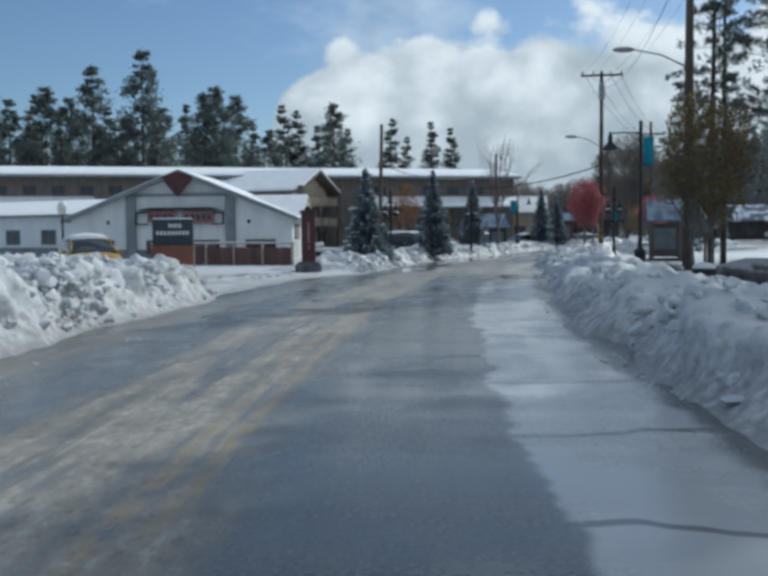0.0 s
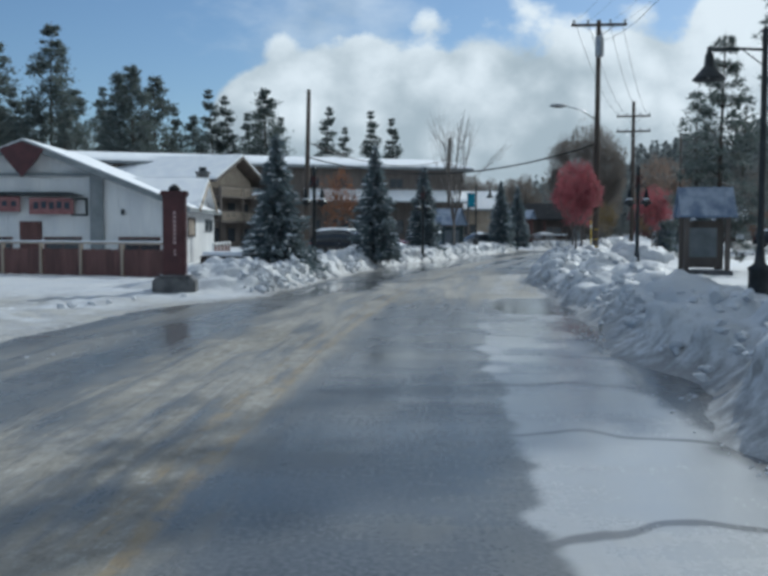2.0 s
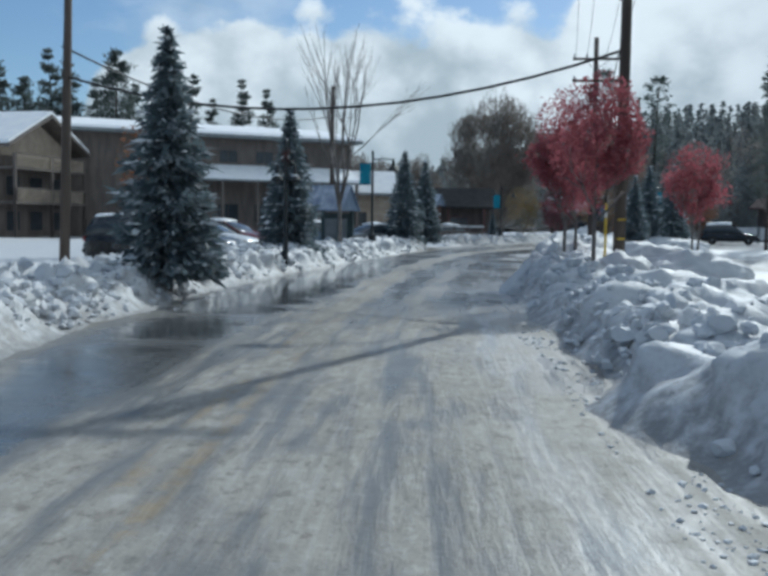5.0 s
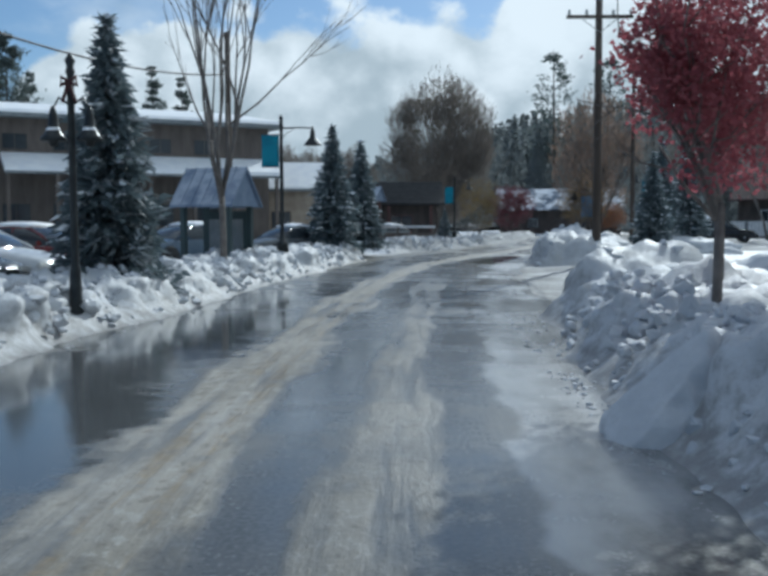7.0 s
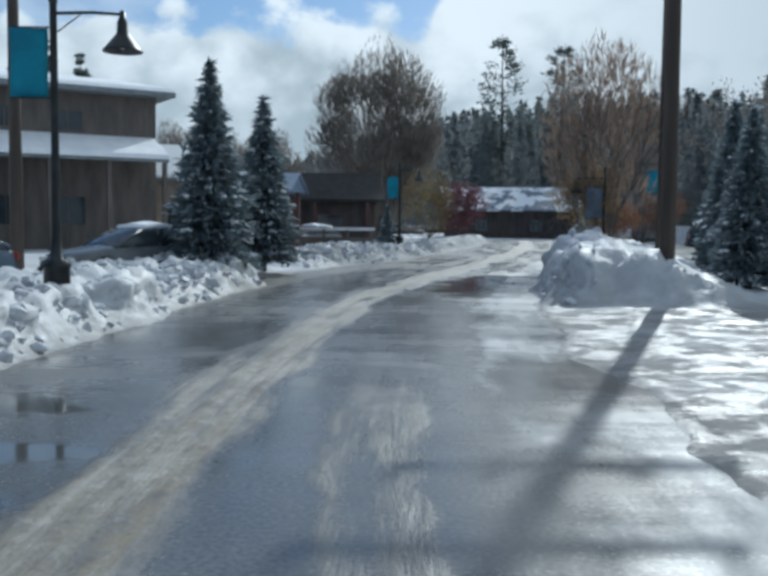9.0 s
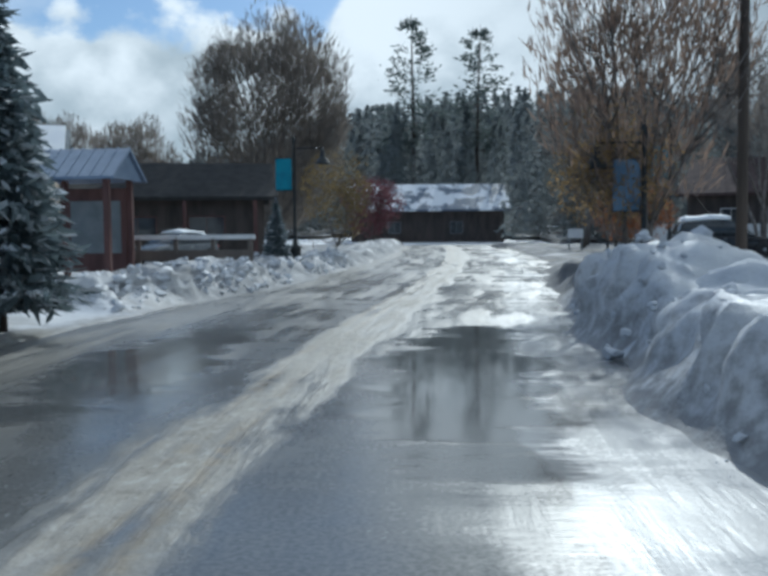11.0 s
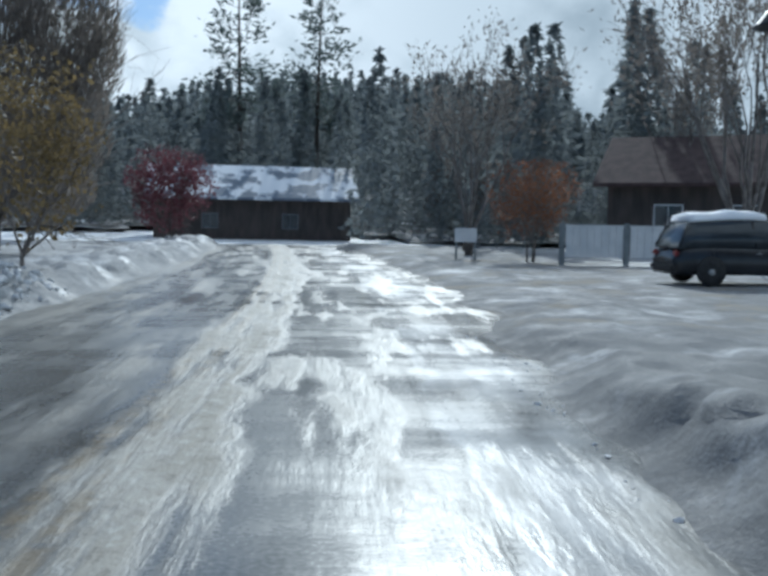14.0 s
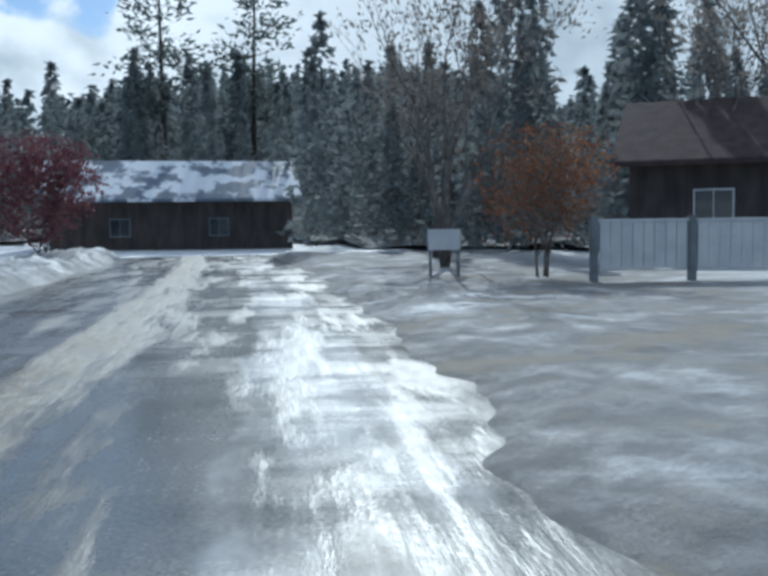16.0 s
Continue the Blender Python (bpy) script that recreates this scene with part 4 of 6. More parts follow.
slim_pine = put(pine_tree(23, 18, 1.9, 0.24, 30, 4, 8, "slim pine with short drooping boughs beside utility pole", thin=0.85, spray=(0.27, 0.045), trunk=0.15, tuft=9), 12.6, 37.0)
again(slim_pine, 14.0, 39.6, 0, 130, 0.95)
put(pine_tree(24, 9.2, 2.6, 0.10, 20, 6, 9, "young open-crowned pine behind the small shelter", spray=(0.27, 0.045), taper=0.8, tuft=9), 15.2, 49.2)
dead_pine = put(pine_tree(22, 29, 5.0, 0.42, 16, 5, 26, "tall thin pine with sparse flat branches", thin=0.75, spray=(0.8, 0.28)), 70.0, 189)
again(dead_pine, 77.0, 185, 0, 130, 0.95)

# blue spruces planted along the left verge
spruce = put(spruce_tree(31, 4.6, 1.35, "bushy blue spruce dusted with snow behind the snowbank"), -1.3, 45.2, 0.15)
spruce_b = put(spruce_tree(32, 5.3, 1.3, "slim blue spruce dusted with snow behind the snowbank"), 2.4, 55.4, 0.1)
again(spruce_b, 5.9, 69.0, 0.1, 80, 1.02)
again(spruce_b, 14.3, 90.0, 0.1, 160, 1.08)
again(spruce_b, 16.6, 94.6, 0.1, 220, 1.04)
# this pair, right of the road, is added to shade the bank there
again(spruce_b, 28.3, 87.2, 0.1, 60, 0.95)
again(spruce_b, 31.0, 89.5, 0.1, 200, 1.0)
again(spruce_b, 25.7, 109.5, 0.1, 20, 0.48, "small blue spruce at the lot's corner")
again(spruce_b, 25.4, 83.0, 0.1, 120, 0.8)

# autumn trees
put(leafy_tree(41, 1, 4.7, 2.1, 1.75, 15000, 0.075, M_REDLEAF, "young maple with crimson autumn leaves beside utility pole", depth=2), 11.3, 55.2, 0.2)
put(leafy_tree(42, 1, 4.9, 2.2, 1.6, 11500, 0.075, M_REDLEAF, "slender maple with crimson leaves standing in snow", depth=2), 12.2, 59.2, 0.2)
put(leafy_tree(40, 1, 4.8, 2.2, 1.6, 11500, 0.075, M_REDLEAF, "maple with crimson leaves behind shovelled snow heap", depth=2), 12.9, 60.2, 0.2)
put(leafy_tree(43, 2, 3.9, 2.1, 1.6, 6500, 0.09, M_REDLEAF, "small maple with red autumn leaves", depth=2), 17.0, 61.3, 0.2)
put(leafy_tree(44, 1, 5.7, 2.8, 1.2, 3200, 0.13, M_ORANGE, "rusty orange deciduous tree before the lodge", name="autumn_tree"), 0.9, 74.0, 0.2)
put(leafy_tree(45, 3, 4.5, 2.3, 1.3, 15000, 0.07, M_YELLEAF, "yellow and brown leaved tree behind the snowbank", name="autumn_tree", fill=0.6), 6.8, 20.4, 0.2)
put(leafy_tree(46, 1, 5.0, 3.6, 0.8, 6500, 0.11, M_YELLEAF, "olive yellow shrub-like tree by the lot", name="autumn_tree"), 31.0, 117.5, 0.1)
put(leafy_tree(47, 2, 6.2, 5.6, 0.5, 9000, 0.18, M_DARKRED, "dark red leaved tree before the low house", name="autumn_tree"), 46.7, 149.5, 0.1)
put(leafy_tree(48, 3, 4.7, 4.2, 0.6, 6500, 0.10, M_ORANGE, "spreading orange leaved tree by the white fence", name="autumn_tree"), 53.2, 126.2, 0.1)
put(leafy_tree(49, 2, 2.8, 2.3, 0.9, 5200, 0.07, M_ORANGE, "low orange leaved tree beside brown roadside tree", name="autumn_tree"), 32.0, 99.0, 0.1)
put(vase_tree(51, 8.4, "bare grey tree with upswept branches before the lodge"), 8.4, 74.5, 0.1)
put(leafy_tree(52, 2, 16.5, 12.5, 1.4, 36000, 0.23, M_BROWNLEAF, "large rounded tree with withered brown leaves beside road", "brown_tree", 4, M_TWIG, 0.75, True), 35.2, 140.5, 0.0)
put(leafy_tree(53, 3, 8.8, 5.0, 1.6, 10500, 0.13, M_RUSSET, "tree with withered brown leaves standing beside street lamp", "brown_tree", 3, M_TWIG, 0.5, True), 29.6, 95.9, 0.1)
put(leafy_tree(57, 2, 4.3, 3.0, 1.2, 6500, 0.075, M_OLIVE, "olive and orange leaved tree beside street lamp", name="autumn_tree"), 29.0, 96.0, 0.1)
put(bare_tree(54, 9.0, "tree with brown and russet leaves beyond the road", 3, 6, 9000, "brown_tree", spread=0.55), 48.5, 104.0, 0.1)
brown = put(leafy_tree(55, 2, 12.0, 8.5, 1.0, 12000, 0.26, M_BROWNLEAF, "rounded brown leaved tree beyond the bend", "brown_tree", 3, M_TWIG, 0.75, True), 28, 150, 0.1, 0, 0.85)
for i, (x, y, k) in enumerate(((9, 139, 0.6), (22, 141, 0.75), (41, 158, 0.75), (45, 168, 0.8), (20, 152, 0.9), (74, 152, 0.6), (80, 165, 0.7))):
    again(brown, x, y, 0.1, 50 * i, k)
thin = put(bare_tree(56, 13.0, "tall thin-branched bare tree behind the white fence", 3, 5, 1500, "bare_tree"), 57.5, 119, 0.1)
for i, (x, y, k) in enumerate(((63, 123.0, 1.0), (60.5, 113, 0.9), (68, 131, 0.95), (66, 109, 0.9), (55.5, 133, 0.9), (61, 140, 0.8), (54, 112, 0.8))):
    again(thin, x, y, 0.1, 50 * i, k)


def hillside_forest():
    """The wooded slope: many conifers joined, too far off to be told apart."""
    rng = np.random.default_rng(61)
    V, F, base = [], [], 0
    for i in range(2300):
        az = rng.uniform(-6, 46) if i % 8 else rng.uniform(46, 92)
        d = 112 + 230 * rng.uniform() ** (1.1 if i < 2100 else 2.2)
        x, y = 20 + d * math.sin(radians(az)), 40 + d * math.cos(radians(az))
        if 20 < x < 66 and y < 182:
            continue
        low = i % 3 == 0 and d < 150     # young trees along the forest edge
        h = rng.uniform(8, 16.5) * (0.35 if low else 1.0) * (0.55 + 0.45 * step(az, 2, 20)) * (1 - 0.35 * step(az, 34, 46))
        r = h * rng.uniform(0.12, 0.19) * (1.7 if low else 1.0)
        z0 = hill(x, y)
        n = 420 if d < 170 else 110
        q = rng.uniform(0, 1, n) ** 0.85
        a = rng.uniform(0, 6.283, n)
        R = r * (1 - q) ** 0.85 * rng.uniform(0.3, 1.05, n) + 0.06
        c = np.stack([x + np.cos(a) * R, y + np.sin(a) * R, z0 + h * (0.03 + 0.97 * q)], 1)
        dd = np.stack([np.cos(a), np.sin(a), rng.uniform(-0.9, 0.3, n)], 1)
        k = 0.5 if d < 170 else 1.0
        v, f = blades(rng, c, dd, h * 0.105 * k, h * 0.046 * k, 0.35)
        V.append(v)
        F.append(f + base)
        base += len(v)
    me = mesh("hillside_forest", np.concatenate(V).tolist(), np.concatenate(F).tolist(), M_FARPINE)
    return tagged(new("hillside_forest", me), "conifer forest on the hillside, thinly snowed, its needles paled for haze", "forest", kind="stuff")


hillside_forest()


def forest_floor():
    """Shade under the trees as a dark, thinly snowed sheet just above the ground."""
    ds = [112 + 4.0 * i for i in range(60)]
    azs = [-8 + 1.0 * i for i in range(101)]
    verts = []
    for d in ds:
        for az in azs:
            x, y = 20 + d * math.sin(radians(az)), 40 + d * math.cos(radians(az))
            verts.append((x, y, hill(x, y) + 0.25 + 0.5 * noise.noise(Vector((x * 0.2, y * 0.2, 3.0)))))
    w = len(azs)
    faces = []
    for i in range(len(ds) - 1):
        for k in range(w - 1):
            x, y, z = verts[i * w + k]
            if not (16 < x < 70 and y < 180):
                faces.append((i * w + k, (i + 1) * w + k, (i + 1) * w + k + 1, i * w + k + 1))
    return tagged(new("forest_floor", mesh("forest_floor", verts, faces, M_FLOORSHADE, True)), "dark sheet for the shade under the trees, with thin snow", "ground", kind="structure")


forest_floor()

# ================= poles, lamps, wires =================
def utility_pole(x, y, h, label, arms=(), transformer=None, light=None, turn=0.0, r=0.15, lean=(0, 0), tags=False):
    t = thing("utility_pole", label, "pole", pose(x, y, 0, 0, 0, turn))
    part("pole", tubes("pole", [([(0, 0, -0.1), (lean[0] * 0.5, lean[1] * 0.5, h * 0.5), (lean[0], lean[1], h)], [r, r * 0.85, r * 0.68])], M_POLE, 12), t)
    for z, w in arms:
        a = part("crossarm", boxes("crossarm", [((0, -r, z), (w, 0.10, 0.12))], M_POLE, 0.012), t)
        part("brace", tubes("brace", [([(-w * 0.3, -r, z), (0, -r, z - 0.55)], [0.02, 0.02]), ([(w * 0.3, -r, z), (0, -r, z - 0.55)], [0.02, 0.02])], M_STEEL, 5), t)
        ins = lathe("insulator", [(0.03, 0), (0.06, 0.05), (0.035, 0.09), (0.06, 0.13), (0.02, 0.2)], M_STEEL, 8)
        for k in (-0.46, -0.2, 0.2, 0.46):
            part("insulator", ins, a, "", pose(k * w, -r, z + 0.06))
    if transformer:
        c = part("transformer", lathe("transformer", [(0.05, -0.05), (0.19, 0), (0.20, 0.06), (0.20, 0.82), (0.16, 0.9), (0.05, 0.94)], M_STEEL), t, "grey steel transformer can", pose(0.0, -r - 0.2, transformer))
        part("bushing", lathe("bushing", [(0.03, 0.9), (0.05, 0.95), (0.03, 1.0), (0.05, 1.05), (0.015, 1.15)], M_STEEL, 8), c, "", pose(0.08, 0, 0))
    if light:
        z, reach = light
        part("light_arm", tubes("light_arm", [([(0, 0, z - 0.25), (-reach * 0.5, -0.1, z + 0.22), (-reach, -0.15, z + 0.42)], [0.035, 0.03, 0.028])], M_STEEL, 7), t, "curved steel arm")
        bm = bmesh.new()
        bmesh.ops.create_uvsphere(bm, u_segments=12, v_segments=8, radius=1, matrix=pose(-reach - 0.3, -0.15, z + 0.42) @ Matrix.Diagonal((0.40, 0.17, 0.10, 1)))
        part("lamp_head", bm_mesh("lamp_head", bm, M_STEEL, True), t, "grey cobra-head street light")
    if tags:
        for z in (0.95, 1.3, 1.75):
            part("marker_tag", boxes("marker_tag", [((0, -r - 0.006, z), (0.19, 0.012, 0.035))], M_YPLASTIC, 0.004), t, "yellow reflective strip")
    return t


pole_right = utility_pole(10.5, 33.3, 12.0, "tall weathered timber utility pole with street light arm", light=(7.6, 2.0), turn=-4, r=0.19)
pole_a = utility_pole(12.7, 57.0, 11.3, "weathered timber utility pole with transformer and street light", arms=((11.05, 2.5),), transformer=9.6, light=(7.0, 1.5), turn=-8, tags=True)
pole_b = utility_pole(22.6, 82.1, 11.2, "weathered timber utility pole with two crossarms", arms=((10.1, 2.4), (9.0, 2.4)), turn=-15, r=0.17)
pole_c = utility_pole(30.7, 94.0, 10.0, "plain timber utility pole beyond the driveway", turn=-25, r=0.12)
pole_l = utility_pole(-0.9, 64.2, 9.1, "plain dark timber utility pole behind the snowbank", r=0.15, lean=(0.2, 0))
pole_m = utility_pole(9.75, 87.8, 9.0, "plain dark timber utility pole before the lodge", r=0.15)


def cable(name, a, b, sag, label, r=0.02, n=14):
    pts = []
    for i in range(n + 1):
        k = i / n
        p = Vector(a).lerp(Vector(b), k)
        p.z -= sag * 4 * k * (1 - k)
        pts.append(p)
    return tagged(new(name, tubes(name, [(pts, [r] * len(pts))], M_WIRE, 5)), label, "cable")


cable("cable", (10.5, 33.3, 11.6), (12.7, 57.0, 10.3), 1.3, "thin black cable sagging between poles", 0.012)
for dx in (-1.1, -0.5, 0.5, 1.1):
    cable("cable", (12.7 + dx, 57.0, 11.2), (22.6 + dx, 82.1, 10.2), 0.7, "thin overhead wire strung between utility poles", 0.012)
    cable("cable", (10.5 + dx, 33.3, 11.9), (12.7 + dx, 57.0, 11.2), 0.7, "thin overhead wire strung between utility poles", 0.006)
cable("cable", (12.7, 57.0, 6.4), (22.6, 82.1, 6.3), 0.6, "black overhead cable strung between poles", 0.018)
cable("cable", (12.7, 57.0, 5.7), (-0.9, 64.2, 5.6), 1.15, "thick black cable hung across the road", 0.035)
cable("cable", (-0.9, 64.2, 6.4), (9.75, 87.8, 7.4), 0.9, "thick black cable hung before the lodge", 0.03)
cable("cable", (22.6, 82.1, 6.2), (30.7, 94.0, 6.8), 0.5, "black overhead cable strung between poles", 0.018)


def street_lamp(x, y, h, label, banner=M_TEAL, side=-1, turn=0.0, name="street_lamp", flag=1, cloth=(0.56, 1.08), drop=0.32):
    """A dark iron post with a barn shade on an arm, and a cloth banner."""
    t = thing(name, label, "street lamp", pose(x, y, 0, 0, 0, turn), "street lamps with banners")
    part("post", lathe("post", [(0.24, -0.05), (0.24, 0.30), (0.20, 0.38), (0.19, 0.92), (0.22, 0.97), (0.10, 1.06), (0.062, 1.4), (0.052, h - 0.15), (0.065, h - 0.12), (0.05, h - 0.02), (0.075, h + 0.05), (0.01, h + 0.14)], M_IRON, 12), t)
    z = h - 0.28
    part("arm", tubes("arm", [([(0, 0, z), (side * 0.55, 0, z + 0.02), (side * 0.98, 0, z)], [0.026, 0.024, 0.022]), ([(0, 0, z - 0.3), (side * 0.4, 0, z)], [0.014, 0.012])], M_IRON, 7), t)
    s = part("shade", lathe("shade", [(0.035, 0.05), (0.05, -0.06), (0.075, -0.1), (0.085, -0.27), (0.13, -0.33), (0.27, -0.50), (0.29, -0.53), (0.26, -0.52), (0.06, -0.36)], M_IRON, 16), t, "black bell-shaped metal shade", pose(side * 0.98, 0, z))
    part("bulb", lathe("bulb", [(0.02, -0.34), (0.06, -0.39), (0.055, -0.46), (0.01, -0.5)], M_LETTER, 10), s)
    if banner:
        f = flag
        for zz in (z - drop, z - drop - 0.02 - cloth[1]):
            part("banner_rod", tubes("banner_rod", [([(0, 0, zz), (f * (cloth[0] + 0.1), 0, zz)], [0.013, 0.013])], M_IRON, 5), t)
        bm = bmesh.new()
        bmesh.ops.create_grid(bm, x_segments=8, y_segments=12, size=0.5, matrix=pose(f * (cloth[0] / 2 + 0.08), 0, z - drop - 0.01 - cloth[1] / 2, 90) @ Matrix.Diagonal((*cloth, 1, 1)))
        for v in bm.verts:
            v.co.y += 0.02 * math.sin(v.co.z * 5 + v.co.x * 9)
        bmesh.ops.solidify(bm, geom=bm.faces[:], thickness=0.006)
        b = part("banner", bm_mesh("banner", bm, banner, True), t, "plain coloured cloth banner")
    return t


street_lamp(8.1, 30.6, 5.1, "black iron street lamp with teal banner behind snowbank", turn=-4, flag=1, cloth=(0.34, 0.92), drop=0.12)


street_lamp(10.7, 80.0, 4.85, "black iron street lamp with teal banner before the lodge", side=1, flag=-1, turn=-16, cloth=(0.54, 0.98), drop=0.2)
street_lamp(26.5, 109.9, 4.6, "black iron street lamp with teal banner at the lot", side=1, flag=-1, turn=-28)

street_lamp(29.1, 95.1, 3.6, "black iron street lamp with faded blue banner", banner=M_DULLBLUE, side=-1, flag=-1, turn=-30)
street_lamp(37.8, 104.2, 4.9, "black iron street lamp with blue banner beside brown tree", banner=M_TEAL, side=-1, flag=-1, turn=-34)


def lantern_post(x, y, h, turn, label):
    """A dark post with two hanging lanterns on a yoke and a red bow."""
    t = thing("lantern_post", label, "street lamp", pose(x, y, 0, 0, 0, turn), "lantern posts")
    part("post", lathe("post", [(0.15, -0.05), (0.15, 0.25), (0.10, 0.36), (0.085, 0.9), (0.062, 1.0), (0.052, h - 0.1), (0.075, h - 0.05), (0.05, h + 0.03), (0.08, h + 0.12), (0.01, h + 0.24)], M_IRON, 12), t)
    z = h - 1.0
    part("yoke", tubes("yoke", [([(-0.27, 0, z + 0.42), (-0.18, 0, z + 0.58), (0, 0, z + 0.46), (0.18, 0, z + 0.58), (0.27, 0, z + 0.42)], [0.02, 0.024, 0.03, 0.024, 0.02])], M_IRON, 6), t)
    for k in (-0.27, 0.27):
        l = part("lantern", lathe("lantern", [(0.02, 0.46), (0.045, 0.40), (0.07, 0.28), (0.085, 0.14), (0.14, 0.04), (0.20, -0.03), (0.19, -0.06), (0.08, -0.06), (0.06, -0.13), (0.02, -0.15)], M_IRON, 12), t, "dark hanging lantern", pose(k, 0, z))
        part("snow_cap", lathe("snow_cap", [(0.115, 0.09), (0.11, 0.105), (0.09, 0.13), (0.087, 0.14)], M_ROOFSNOW, 12), l, "cap of snow")
    b = part("bow", tubes("bow", [([(0, -0.07, h - 0.2), (-0.11, -0.08, h - 0.13), (-0.12, -0.08, h - 0.25), (0, -0.07, h - 0.2)], [0.035] * 4), ([(0, -0.07, h - 0.2), (0.11, -0.08, h - 0.13), (0.12, -0.08, h - 0.25), (0, -0.07, h - 0.2)], [0.035] * 4),
                                  ([(0, -0.07, h - 0.2), (-0.1, -0.08, h - 0.5)], [0.03, 0.025]), ([(0, -0.07, h - 0.2), (0.1, -0.08, h - 0.5)], [0.03, 0.025])], M_MAROON, 6), t, "dark red ribbon bow")
    return t


lantern_post(-0.1, 46.0, 3.6, -8, "dark lantern post with red bow behind the snowbank")
lantern_post(10.6, 44.8, 3.6, -10, "dark lantern post with red bow beside the pavilion")
lantern_post(5.5, 65.5, 3.9, -14, "dark lantern post with red bow beside blue spruce")


def globe_lamp(x, y, h):
    t = thing("globe_lamp", "slim dark lamp post with a frosted lantern", "street lamp", pose(x, y, 0))
    part("post", lathe("post", [(0.11, -0.05), (0.10, 0.3), (0.05, 0.4), (0.04, h - 0.4), (0.07, h - 0.36), (0.05, h - 0.3)], M_IRON, 10), t)
    part("lantern", lathe("lantern", [(0.06, h - 0.3), (0.16, h - 0.22), (0.19, h), (0.12, h + 0.16), (0.03, h + 0.22)], M_LETTER, 12), t, "frosted white lantern")


globe_lamp(-12.5, 35.2, 2.75)

# ================= the white restaurant =================
def window(parent, x, z, w, h, y=0.0, frame_mat=M_WHITE, turn=0):
    """A glazed window proud of the wall at y, its outside towards -y."""
    f = part("window", boxes("window", [((x, y - 0.02, z + h / 2 + 0.03), (w + 0.12, 0.05, 0.07)), ((x, y - 0.02, z - h / 2 - 0.03), (w + 0.16, 0.08, 0.07)),
                                        ((x - w / 2 - 0.03, y - 0.02, z), (0.06, 0.05, h)), ((x + w / 2 + 0.03, y - 0.02, z), (0.06, 0.05, h)), ((x, y - 0.015, z), (0.035, 0.03, h))], frame_mat), parent)
    part("pane", boxes("pane", [((x, y - 0.006, z), (w, 0.012, h))], M_PANE), f, "dark reflecting glass")
    return f


def bars(name, parent, rows, mat=M_LETTER):
    """Writing that cannot be read, as plain bars: (x, y, z, length, height)."""
    for x, y, z, w, h in rows:
        part(name, boxes(name, [((x, y, z), (w, 0.012, h))], mat, 0.003), parent, "plain bar of lettering")


